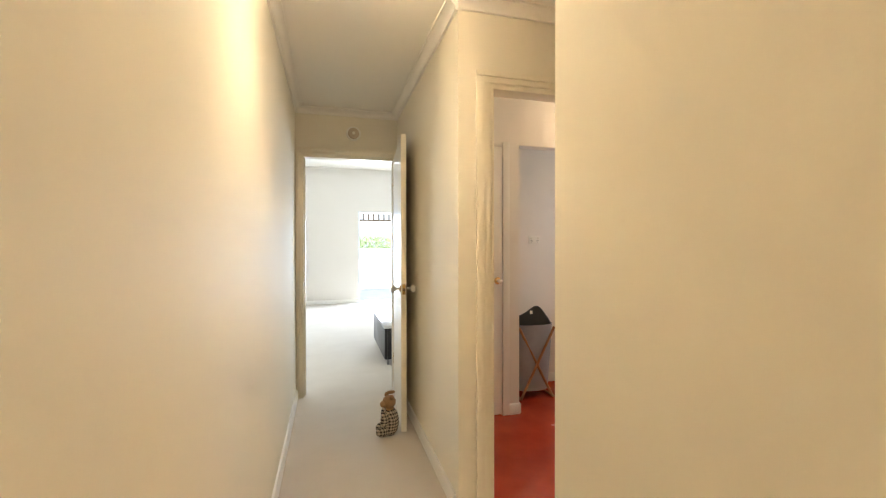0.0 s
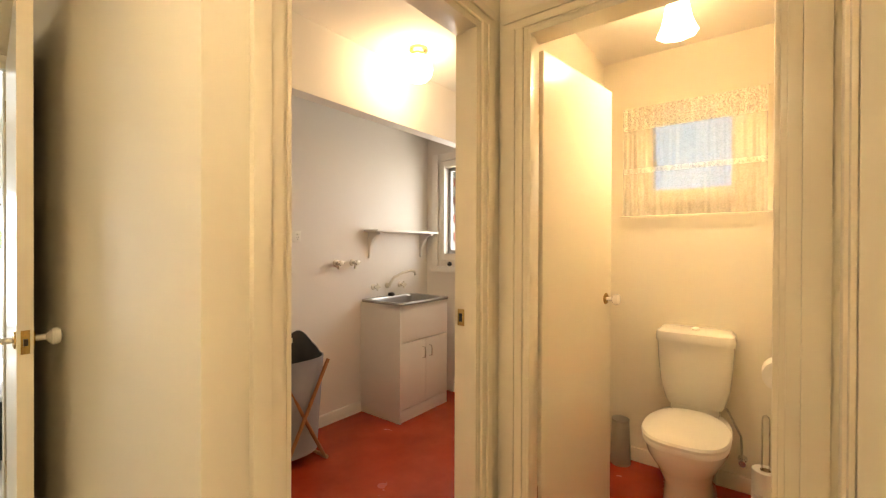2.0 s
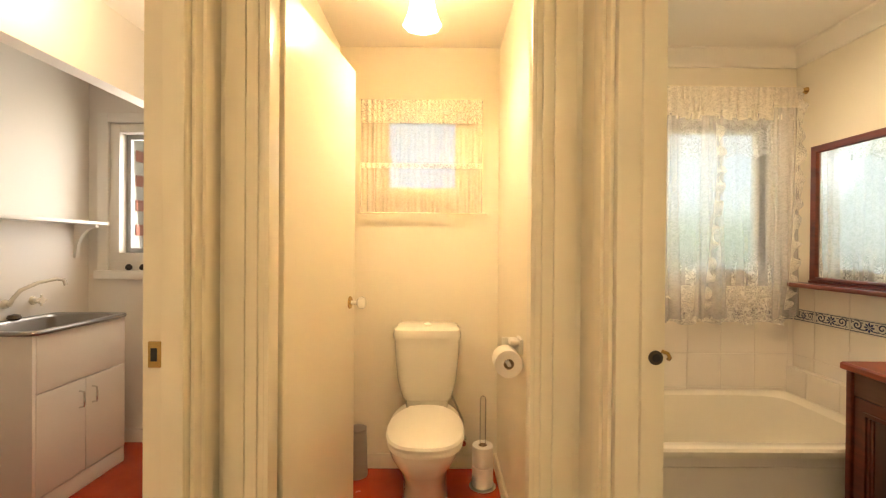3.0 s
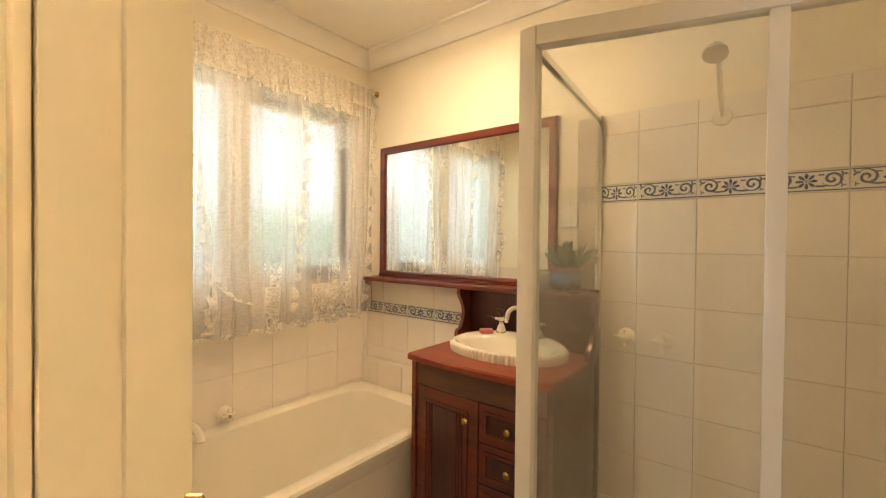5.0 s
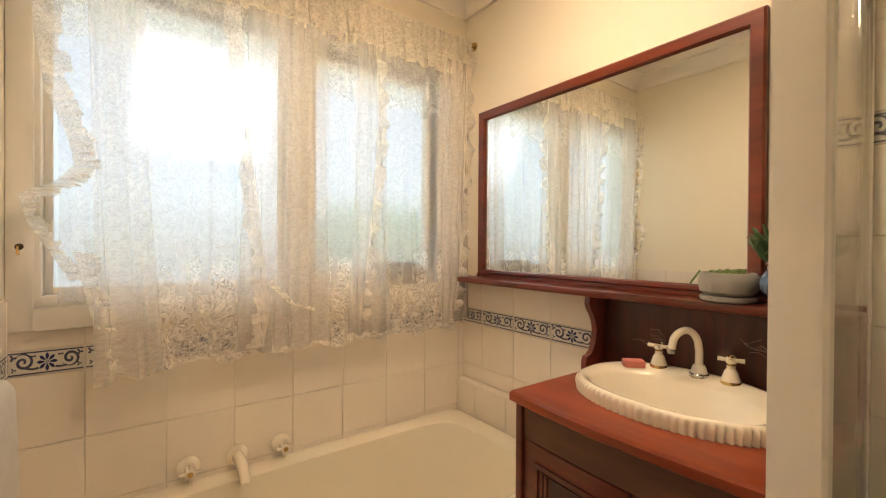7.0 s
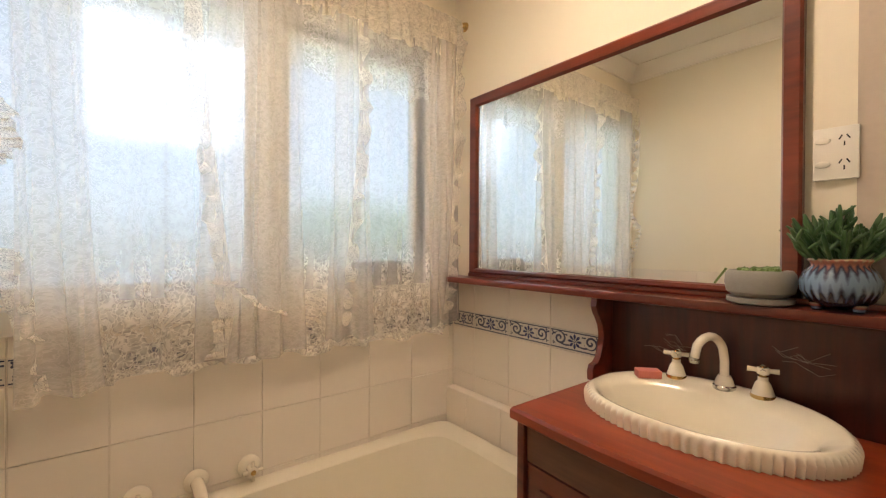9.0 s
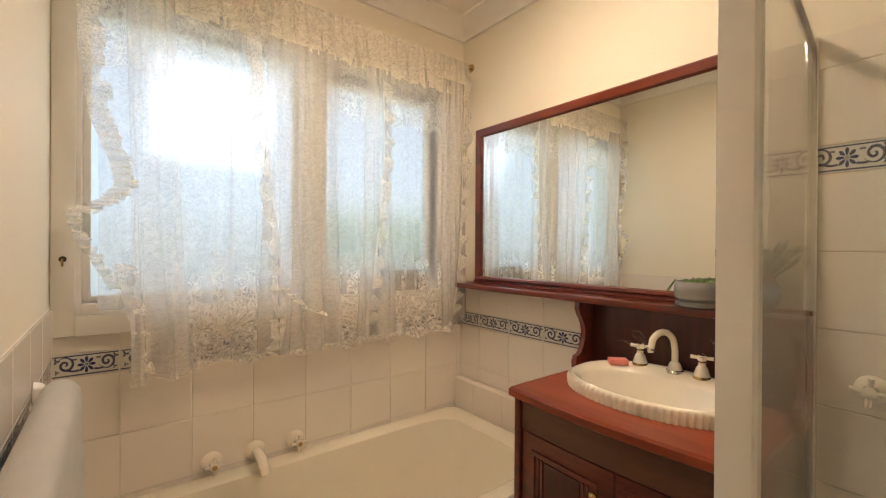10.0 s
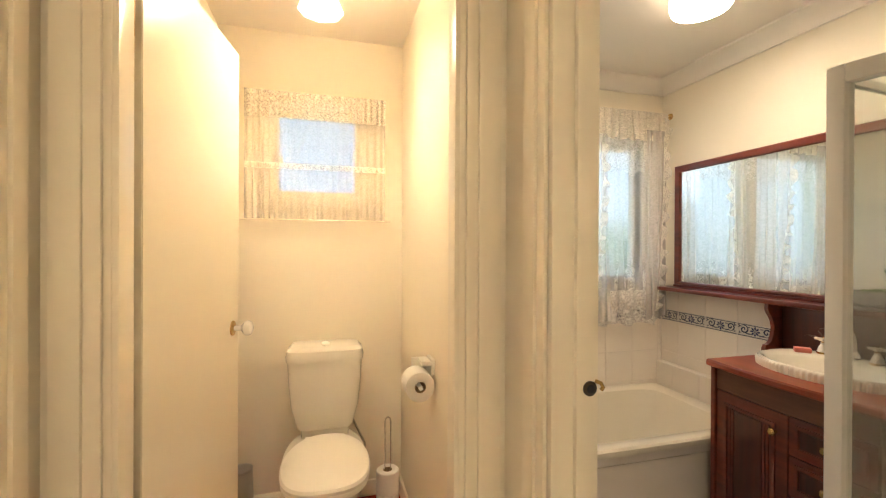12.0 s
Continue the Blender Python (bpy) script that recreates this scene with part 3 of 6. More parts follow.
skirting("baseboard_hall_1", (0, -1.6), (0, 3.78), (1, 0))
skirting("baseboard_hall_2", (0.82, -1.6), (0.82, 1.01), (-1, 0))
skirting("baseboard_hall_3", (0.86, 2.0), (0.86, 3.78), (-1, 0))
skirting("baseboard_hall_4", (0.82, 3.78), (0.86, 3.78), (0, -1))
skirting("baseboard_laundry_1", (0.96, 3.635), (2.71, 3.635), (0, -1))
skirting("baseboard_laundry_2", (3.52, 2.06), (3.52, 3.635), (-1, 0))
skirting("baseboard_laundry_3", (1.585, 3.0), (1.67, 3.0), (0, -1))
skirting("baseboard_laundry_4", (1.67, 3.0), (1.67, 3.09), (1, 0))
skirting("baseboard_wc_1", (EB, 1.05), (EB, 1.96), (-1, 0), GLOSS)
skirting("baseboard_wc_2", (2.02, 1.05), (EB, 1.05), (0, 1), GLOSS)
skirting("baseboard_wc_3", (2.02, 1.96), (EB, 1.96), (0, -1), GLOSS)
skirting("baseboard_living_1", (-2.7, 9.65), (0.9, 9.65), (0, -1))
skirting("baseboard_living_2", (-2.7, 3.88), (0.0, 3.88), (0, 1))


def casing(name, axis, face, out, lo, hi, head, wall_far, label, w=0.062, jamb=0.02, clip=None, near=False):
    """A door surround: stepped architraves on the face at out (+1/-1), jamb linings through the wall, stops."""
    th = thing(name, (face if axis == "y" else (lo + hi) / 2, (lo + hi) / 2 if axis == "y" else face, 0), label, "door frame")
    th["kind"] = "structure"

    def bx(a0, a1, b0, b1, z0, z1):
        b0, b1 = min(b0, b1), max(b0, b1)
        return (a0, a1, b0, b1, z0, z1) if axis == "x" else (b0, b1, a0, a1, z0, z1)

    c0, c1 = (lo - w, hi + w) if clip is None else clip
    for nm, a0, a1 in (("architrave", c0, lo + 0.006), ("architrave", hi - 0.006, c1)):
        inner = a1 if a0 < lo else a0
        outer = a0 if a0 < lo else a1
        s = 1 if outer > inner else -1
        rows = [bx(min(inner, inner + s * 0.03), max(inner, inner + s * 0.03), face + out * 0.0005, face + out * 0.011, 0.001, head + 0.006)]
        if abs(outer - inner) > 0.034:
            rows.append(bx(min(inner + s * 0.03, outer), max(inner + s * 0.03, outer), face + out * 0.0005, face + out * 0.018, 0.001, head + 0.006))
        part(nm, boxes(*rows, bevel=0.0025), GLOSS, th)
    part("head_architrave", boxes(bx(c0, c1, face + out * 0.0005, face + out * 0.011, head + 0.006, head + 0.034),
                                  bx(c0, c1, face + out * 0.0005, face + out * 0.018, head + 0.034, head + w), bevel=0.0025), GLOSS, th)
    d0, d1 = face - out * 0.0005, wall_far + out * 0.0005
    s0, s1 = (d0, (d0 + d1) / 2) if near else ((d0 + d1) / 2, d1)
    part("jamb", boxes(bx(lo + 0.0005, lo + jamb, d0, d1, 0.001, head - 0.0005), bx(lo + jamb, lo + jamb + 0.012, s0, s1, 0.001, head - jamb), bevel=0.0015), GLOSS, th)
    part("jamb", boxes(bx(hi - jamb, hi - 0.0005, d0, d1, 0.001, head - 0.0005), bx(hi - jamb - 0.012, hi - jamb, s0, s1, 0.001, head - jamb), bevel=0.0015), GLOSS, th)
    part("head_jamb", boxes(bx(lo + jamb, hi - jamb, d0, d1, head - jamb, head - 0.0005), bevel=0.0015), GLOSS, th)
    return th


f_hall = casing("door_frame_hall", "x", 3.78, -1, 0.045, 0.852, 2.055, 3.88, "cream gloss-painted timber frame of the living-room doorway", clip=(0.003, 0.857))
f_laundry = casing("door_frame_laundry", "x", 1.96, -1, 1.01, 1.795, 2.06, 2.06, "cream gloss-painted timber frame of the laundry doorway", near=True)
f_wc = casing("door_frame_wc", "y", 1.92, -1, 1.11, 1.865, 2.06, 2.02, "cream gloss-painted timber frame of the toilet doorway", clip=(1.03, 1.94), near=True)
f_bath = casing("door_frame_bath", "x", 1.01, 1, 0.91, 1.716, 2.06, 0.912, "cream gloss-painted timber frame of the bathroom doorway", clip=(0.875, 1.79))
part("strike_plate", boxes((1.770, 1.7745, 2.016, 2.045, 0.985, 1.045), bevel=0.002), BRASS, f_laundry, "worn brass strike plate")
part("strike_hole", boxes((1.769, 1.7725, 2.024, 2.038, 1.0, 1.03)), RUBBER, f_laundry)
part("strike_plate", lathe_axis((1.684, 0.932, 1.038), (-1, 0, 0), [(0.015, 0.0002), (0.015, 0.003), (0.012, 0.005), (0.009, 0.005)], 24), DARKMETAL, f_bath, "dark metal keeper with a round latch hole")
part("latch_hole", lathe_axis((1.679, 0.932, 1.038), (-1, 0, 0), [(0.0088, 0), (0.008, 0.001), (0.006, 0.0015)], 20), RUBBER, f_bath)
part("keeper_lip", tube([(1.682, 0.920, 1.052), (1.679, 0.909, 1.048), (1.678, 0.905, 1.040), (1.680, 0.908, 1.034)], 0.004, 8), BRASS, f_bath)
part("strike_plate", boxes((0.066, 0.069, 3.80, 3.825, 0.98, 1.04), bevel=0.001), BRASS, f_hall)


def knob(parent, p, axis, material, rose=BRASS, r=0.026):
    k = part("door_knob", join(lathe_axis(p, axis, [(0.009, 0.004), (0.009, 0.03), (0.014, 0.034), (r, 0.044), (r * 1.04, 0.054), (r * 0.9, 0.064), (r * 0.45, 0.069)], 20)), material, parent)
    part("rose_plate", lathe_axis(p, axis, [(0.027, 0), (0.026, 0.004), (0.016, 0.007)], 20), rose, parent)
    return k


def door_leaf(name, hinge, free, z1, thick, label, side_mat=GLOSS):
    """A flush leaf from the hinge line to the free edge, both in plan."""
    h, f = Vector((*hinge, 0)), Vector((*free, 0))
    d = (f - h).normalized()
    nrm = Vector((-d.y, d.x, 0)) * thick / 2
    th = thing(name, (hinge[0], hinge[1], 0.012), label, "door")
    bm = bmesh.new()
    v = [bm.verts.new(c + Vector((0, 0, z))) for z in (0.012, z1) for c in (h - nrm, f - nrm, f + nrm, h + nrm)]
    for q in ((3, 2, 1, 0), (4, 5, 6, 7), (0, 1, 5, 4), (1, 2, 6, 5), (2, 3, 7, 6), (3, 0, 4, 7)):
        bm.faces.new([v[i] for i in q])
    bmesh.ops.bevel(bm, geom=bm.edges[:], offset=0.002, segments=2, affect="EDGES")
    part("leaf", bm, side_mat, th)
    return th, d, nrm.normalized()


leaf, d, nrm = door_leaf("door_hall", (0.836, 3.742), (0.760, 2.885), 2.04, 0.036, "open flush cream-painted door with white porcelain knobs, in the hallway")
kp = Vector((0.760, 2.885, 0.985)) - d * 0.06
knob(leaf, kp + nrm * 0.018, nrm, WHITE_CERAMIC)
knob(leaf, kp - nrm * 0.018, -nrm, WHITE_CERAMIC)
part("latch_plate", boxes((0.750, 0.770, 2.8815, 2.885, 0.95, 1.02), bevel=0.001), BRASS, leaf, "worn brass latch plate")
part("latch_bolt", boxes((0.755, 0.765, 2.873, 2.8815, 0.975, 0.995), bevel=0.002), DARKMETAL, leaf)
for z in (0.25, 1.8):
    part("hinge", lathe(0.822, 3.752, [(0.006, z), (0.006, z + 0.09)], 10), BRASS, leaf)

leaf, d, nrm = door_leaf("door_wc", (2.050, 1.858), (2.665, 1.775), 2.03, 0.036, "open flush cream-painted toilet door with a porcelain knob")
kp = Vector((2.665, 1.775, 1.025)) - d * 0.06
knob(leaf, kp - nrm * 0.018, -nrm, WHITE_CERAMIC)
for z in (0.25, 1.78):
    part("hinge", lathe(2.0265, 1.853, [(0.006, z), (0.006, z + 0.10)], 10), BRASS, leaf)
leaf = thing("cupboard_door", (1.25, 3.03, 0.01), "closed narrow white cupboard door with a small knob, in the laundry", "door")
part("leaf", boxes((0.983, 1.527, 2.992, 3.028, 0.012, 2.025), bevel=0.002), WHITE_GLOSS, leaf)
knob(leaf, Vector((1.49, 2.992, 1.02)), Vector((0, -1, 0)), WHITE_CERAMIC, BRASS, 0.016)
part("architrave", boxes((1.531, 1.585, 2.985, 2.9995, 0.001, 2.06), bevel=0.002), WHITE_GLOSS, leaf)


# ---------------------------------------------------------------- lamps
def tulip_lamp(name, x, y, zc, label, glow, glass):
    """A frilled glass bell, open below, on a turned brass cap."""
    th = thing(name, (x, y, zc), label, "ceiling light")
    part("canopy", lathe(x, y, [(0.048, zc - 0.001), (0.048, zc - 0.010), (0.036, zc - 0.020), (0.030, zc - 0.034), (0.034, zc - 0.046), (0.034, zc - 0.058)], 24), BRASS, th, "polished brass cap")
    prof = [(0.030, -0.052), (0.042, -0.070), (0.048, -0.092), (0.053, -0.122), (0.060, -0.152), (0.070, -0.178), (0.079, -0.198)]
    outer = [ellipse(x, y, zc + z, r, r, 64, 2.0, 0.035 * (k / 6) ** 2, 8) for k, (r, z) in enumerate(prof)]
    inner = [[(x + (a - x) * 0.94, y + (b - y) * 0.94, c + 0.002) for a, b, c in lp] for lp in reversed(outer)]
    part("shade", loft(outer + inner, True, True), glass, th, "lit white frilled glass shade")
    part("bulb", lathe(x, y, [(0.013, zc - 0.065), (0.015, zc - 0.09), (0.028, zc - 0.118), (0.034, zc - 0.142), (0.031, zc - 0.164), (0.018, zc - 0.179), (0.004, zc - 0.183)], 24), glow, th, "lit warm bulb")
    return th


def oyster_lamp(x, y, zc, r, label, side, bottom, depth=0.09):
    """A shallow opal drum close under the ceiling, lit through its flat face."""
    th = thing("ceiling_light", (x, y, zc), label, "ceiling light")
    part("base", lathe(x, y, [(r * 1.02, zc - 0.001), (r * 1.04, zc - 0.012), (r * 1.02, zc - 0.022)], 40), PLASTIC, th)
    part("shade", lathe(x, y, [(r * 0.97, zc - 0.022), (r, zc - 0.5 * depth), (r, zc - depth + 0.02), (r * 0.98, zc - depth + 0.008), (r * 0.93, zc - depth)], 40), side, th, "opal glass side of the shade")
    part("diffuser", lathe(x, y, [(r * 0.928, zc - depth - 0.0005), (r * 0.7, zc - depth - 0.008), (r * 0.3, zc - depth - 0.012), (0.006, zc - depth - 0.013)], 40), bottom, th, "lit opal glass face")
    return th


tulip_lamp("ceiling_light", 2.58, 1.465, 2.39, "lit white glass tulip ceiling light on a brass cap", LAMP_BULB, LAMP_SHADE)
tulip_lamp("ceiling_light", 0.43, 1.56, 2.45, "lit white glass tulip ceiling light in the hallway", LAMP_BULB_HALL, LAMP_SHADE_HALL)
lamp = thing("ceiling_light", (2.378, 2.762, 2.42), "lit white glass ball ceiling light on a brass cap", "ceiling light")
part("canopy", lathe(2.378, 2.762, [(0.055, 2.419), (0.055, 2.405), (0.040, 2.392), (0.040, 2.376)], 24), BRASS, lamp, "brass cap")
part("shade", lathe(2.378, 2.762, [(0.038, 2.376), (0.062, 2.362), (0.080, 2.33), (0.084, 2.30), (0.076, 2.262), (0.052, 2.235), (0.02, 2.224), (0.004, 2.222)], 32), LAMP_GLOBE, lamp, "lit opal glass globe")
oyster_lamp(2.33, -0.02, 2.385, 0.115, "lit round opal drum ceiling light in the bathroom", LAMP_SIDE, LAMP_BATH, 0.095)
# added fill lamp, out of view, to brighten the near hallway walls
oyster_lamp(0.42, -0.75, 2.45, 0.13, "added unseen round fill light over the hallway's start", LAMP_START_FILL, LAMP_START_FILL)

# ---------------------------------------------------------------- hallway
al = thing("smoke_alarm", (0.478, 3.78, 2.25), "round white plastic smoke alarm above the doorway", "smoke alarm")
part("base", lathe_axis((0.478, 3.7795, 2.25), (0, -1, 0), [(0.062, 0), (0.062, 0.012), (0.056, 0.02)], 28), PLASTIC, al)
part("cover", lathe_axis((0.478, 3.7595, 2.25), (0, -1, 0), [(0.048, 0), (0.046, 0.012), (0.036, 0.017)], 28), surface("aged_plastic", (0.55, 0.45, 0.33), 0.5), al, "yellowed inner cover")
part("test_button", lathe_axis((0.478, 3.7425, 2.25), (0, -1, 0), [(0.014, 0), (0.013, 0.004)], 16), WHITE_CERAMIC, al)


def plush(name, x, y):
    """A seated cloth bear doorstop in a checked coat, one plain mesh."""
    m, nt, p, out = node_mat("checked_cloth")
    tc = nt.nodes.new("ShaderNodeTexCoord")
    sp = nt.nodes.new("ShaderNodeSeparateXYZ")
    nt.links.new(tc.outputs["Object"], sp.inputs[0])
    wave = lambda o: math_node(nt, "GREATER_THAN", math_node(nt, "SINE", math_node(nt, "MULTIPLY", o, 300.0)), 0.1)
    chk = math_node(nt, "MULTIPLY", math_node(nt, "ADD", wave(math_node(nt, "ADD", sp.outputs[0], sp.outputs[1])), wave(sp.outputs[2])), 0.5)
    cloth = mix_rgb(nt, chk, (0.50, 0.42, 0.31), (0.022, 0.02, 0.024))
    fur = mix_rgb(nt, noise_tex(nt, 120, 4), (0.30, 0.15, 0.06), (0.44, 0.27, 0.13))
    upper = math_node(nt, "GREATER_THAN", math_node(nt, "ADD", sp.outputs[2], math_node(nt, "MULTIPLY", noise_tex(nt, 30), 0.02)), 0.185)
    nt.links.new(mix_rgb(nt, upper, cloth, fur), p.inputs["Base Color"])
    p.inputs["Roughness"].default_value = 0.95
    bump(nt, p, noise_tex(nt, 200, 4), 0.6, 0.004)

    def blob(c, s, e=0.0):
        b = bmesh.new()
        bmesh.ops.create_uvsphere(b, u_segments=18, v_segments=12, radius=1.0)
        for v in b.verts:
            n = noise.noise(v.co * 2.3 + Vector(c) * 9)
            v.co = Vector((c[0] + v.co.x * s[0] * (1 + 0.08 * n), c[1] + v.co.y * s[1] * (1 + 0.08 * n), max(c[2] + v.co.z * s[2] * (1 + 0.08 * n), 0.002)))
        return b

    bm = join(blob((x, y, 0.09), (0.058, 0.062, 0.10)), blob((x - 0.008, y, 0.222), (0.046, 0.045, 0.045)), blob((x - 0.045, y - 0.012, 0.215), (0.026, 0.024, 0.022)),
              blob((x - 0.02, y + 0.03, 0.262), (0.015, 0.012, 0.018)), blob((x + 0.006, y - 0.032, 0.262), (0.015, 0.012, 0.018)), blob((x - 0.058, y - 0.04, 0.04), (0.045, 0.026, 0.034)),
              blob((x - 0.052, y + 0.035, 0.04), (0.045, 0.026, 0.034)), blob((x - 0.045, y - 0.055, 0.125), (0.028, 0.022, 0.05)), blob((x - 0.03, y + 0.055, 0.125), (0.028, 0.022, 0.05)),
              blob((x + 0.005, y + 0.005, 0.285), (0.03, 0.006, 0.012)))
    return solid(name, bm, m, "small seated brown cloth bear doorstop in a checked coat", "soft toy", smooth=80)


plush("bear_doorstop", 0.668, 2.905)

# ---------------------------------------------------------------- living room
tv = thing("tv_unit", (1.35, 5.45, 0), "low black media unit with a glossy pale top, on castors", "media unit")
part("body", boxes((0.89, 0.92, 4.88, 6.0, 0.07, 0.40), (1.83, 1.86, 4.88, 6.0, 0.07, 0.40), (0.92, 1.83, 4.88, 4.90, 0.07, 0.40), (0.92, 1.83, 4.90, 6.0, 0.07, 0.10), (0.92, 1.83, 5.43, 5.46, 0.10, 0.40), bevel=0.003), BLACKWOOD, tv)
part("top", boxes((0.88, 1.87, 4.87, 6.01, 0.401, 0.43), bevel=0.004), surface("glossy_pale_top", (0.62, 0.63, 0.66), 0.12, bump_s=0), tv, "glossy pale top")
part("shelf", boxes((0.92, 1.83, 4.91, 5.43, 0.24, 0.255), (0.92, 1.83, 5.46, 6.0, 0.24, 0.255)), BLACKWOOD, tv)
for cx in (0.93, 1.82):
    for cy in (4.93, 5.95):
        part("castor", join(lathe_axis((cx - 0.011, cy, 0.028), (1, 0, 0), [(0.022, 0), (0.028, 0.004), (0.028, 0.018), (0.022, 0.022)], 16), lathe(cx, cy, [(0.01, 0.05), (0.01, 0.0695)], 10)), STEEL, tv)
tv.location = (1.30, 5.10, 0)


def pleated(name, x0, x1, y, z0, z1, mat, parent, pleats, depth, waist=None, seed=1, axis="x"):
    """Hanging cloth with uneven pleats; waist: height and share to which it is tied in."""
    rnd = random.Random(seed)
    n, rows = pleats * 8, 26
    jit = [rnd.uniform(-0.25, 0.25) for _ in range(pleats + 2)]
    bm = bmesh.new()
    uv = bm.loops.layers.uv.new("UVMap")
    grid = []
    for k in range(rows + 1):
        t = k / rows
        z = z1 + (z0 - z1) * t
        sq = 1.0
        if waist:
            sq = 1 - (1 - waist[1]) * math.exp(-((z - waist[0]) / 0.22) ** 2)
        line = []
        for i in range(n + 1):
            u = i / n
            ph = u * pleats
            off = depth * (0.4 + 0.6 * t) * math.sin(2 * math.pi * (ph + jit[int(ph)])) * (0.75 + 0.5 * noise.noise((u * 5, t * 2, seed)))
            uu = x0 + (x1 - x0) * u
            mid = (x0 + x1) / 2
            uu = mid + (uu - mid) * sq
            line.append(bm.verts.new((uu, y + off, z) if axis == "x" else (y + off, uu, z)))
        grid.append(line)
    for k in range(rows):
        for i in range(n):
            f = bm.faces.new((grid[k][i], grid[k][i + 1], grid[k + 1][i + 1], grid[k + 1][i]))
            for lo, (a, b) in zip(f.loops, ((i, k), (i + 1, k), (i + 1, k + 1), (i, k + 1))):
                lo[uv].uv = (abs(x1 - x0) * a / n * 1.25, (z1 - z0) * b / rows)
    return part(name, bm, mat, parent, smooth=80)


cur = thing("curtain", (-0.5, 9.58, 0), "floor-length navy curtain gathered by a tieback beside the window", "curtain")
pleated("cloth", -0.72, -0.30, 9.56, 0.02, 2.16, NAVY, cur, 6, 0.035, (0.95, 0.72), 3)
part("tieback", tube([(-0.66, 9.50, 0.95), (-0.5, 9.49, 0.92), (-0.36, 9.50, 0.97), (-0.30, 9.62, 1.0)], 0.02), NAVY, cur)
part("curtain_rod", tube([(-2.0, 9.60, 2.18), (-0.25, 9.60, 2.18)], 0.012), DARKMETAL, cur)
fan = thing("ceiling_fan", (-0.75, 7.3, 2.6), "white four-bladed ceiling fan at rest", "ceiling fan")
part("motor", lathe(-0.75, 7.3, [(0.04, 2.62), (0.11, 2.60), (0.12, 2.54), (0.09, 2.50), (0.03, 2.48)], 28), TRIMWHITE, fan)
part("rod", lathe(-0.75, 7.3, [(0.012, 2.62), (0.012, 2.96), (0.06, 2.97), (0.06, 2.999)], 14), TRIMWHITE, fan)
for k in range(4):
    a = radians(20 + 90 * k)
    c, s = math.cos(a), math.sin(a)
    bm = boxes((0.13, 0.62, -0.06, 0.06, 2.535, 2.545), bevel=0.003)
    bmesh.ops.transform(bm, matrix=Matrix.Translation((-0.75, 7.3, 0)) @ Matrix.Rotation(a, 4, "Z"), verts=bm.verts[:])
    part("blade", bm, TRIMWHITE, fan)
gd = thing("glazed_door", (1.95, 9.72, 0), "wide white-framed sliding glass door open to a bright verandah", "sliding door")
gd["kind"] = "structure"
part("door_frame", boxes((0.9, 0.94, 9.66, 9.79, 0, 2.06), (2.96, 3.0, 9.66, 9.79, 0, 2.06), (0.94, 2.96, 9.66, 9.79, 2.02, 2.06), (0.94, 2.96, 9.66, 9.79, 0.0, 0.03), bevel=0.003), TRIMWHITE, gd)
part("sash", boxes((1.68, 1.73, 9.69, 9.72, 0.03, 2.02), (2.90, 2.95, 9.69, 9.72, 0.03, 2.02), (1.73, 2.90, 9.69, 9.72, 0.03, 0.11), (1.73, 2.90, 9.69, 9.72, 1.95, 2.02), bevel=0.003), TRIMWHITE, gd)
g = part("pane", boxes((1.73, 2.90, 9.703, 9.708, 0.11, 1.95)), PANE, gd)
g.visible_shadow = False
part("handle", boxes((1.69, 1.715, 9.665, 9.689, 0.95, 1.15), bevel=0.004), DARKMETAL, gd)
lw = thing("living_window", (-1.28, 9.72, 0.25), "white-framed living-room window beside the navy curtain", "window")
lw["kind"] = "structure"
part("window_frame", boxes((-1.95, -1.90, 9.67, 9.78, 0.25, 2.1), (-0.67, -0.62, 9.67, 9.78, 0.25, 2.1), (-1.9, -0.67, 9.67, 9.78, 0.25, 0.31), (-1.9, -0.67, 9.67, 9.78, 2.04, 2.1), (-1.3, -1.25, 9.67, 9.78, 0.31, 2.04), bevel=0.003), TRIMWHITE, lw)
for x0, x1 in ((-1.9, -1.3), (-1.25, -0.67)):
    g = part("pane", boxes((x0, x1, 9.72, 9.726, 0.31, 2.04)), PANE, lw)
    g.visible_shadow = False
ver = thing("verandah", (2.0, 11.4, -0.15), "bright white verandah with a slatted timber valance", "verandah")
part("deck", boxes((-9, 12, 9.82, 24, -0.149, -0.05)), surface("pale_concrete", (0.76, 0.75, 0.72), 0.8), ver)
for px in (-1.2, 3.4):
    part("post", boxes((px, px + 0.09, 12.0, 12.09, -0.05, 2.3), bevel=0.004), TRIMWHITE, ver)
part("beam", boxes((-1.5, 5.0, 11.99, 12.1, 2.30, 2.42), bevel=0.004), TRIMWHITE, ver)
part("bottom_rail", boxes((-1.5, 5.0, 12.02, 12.06, 1.98, 2.02)), DARKMETAL, ver)
slat = mesh_of("slat", boxes((-0.02, 0.02, -0.01, 0.01, 0.0, 0.28), bevel=0.002), DARKMETAL)
for k in range(44):
    o = new("slat", slat)
    o.parent = ver
    o.matrix_parent_inverse = Matrix.Translation(-ver.location)
    o.location = (-1.4 + 0.145 * k, 12.04, 2.02)


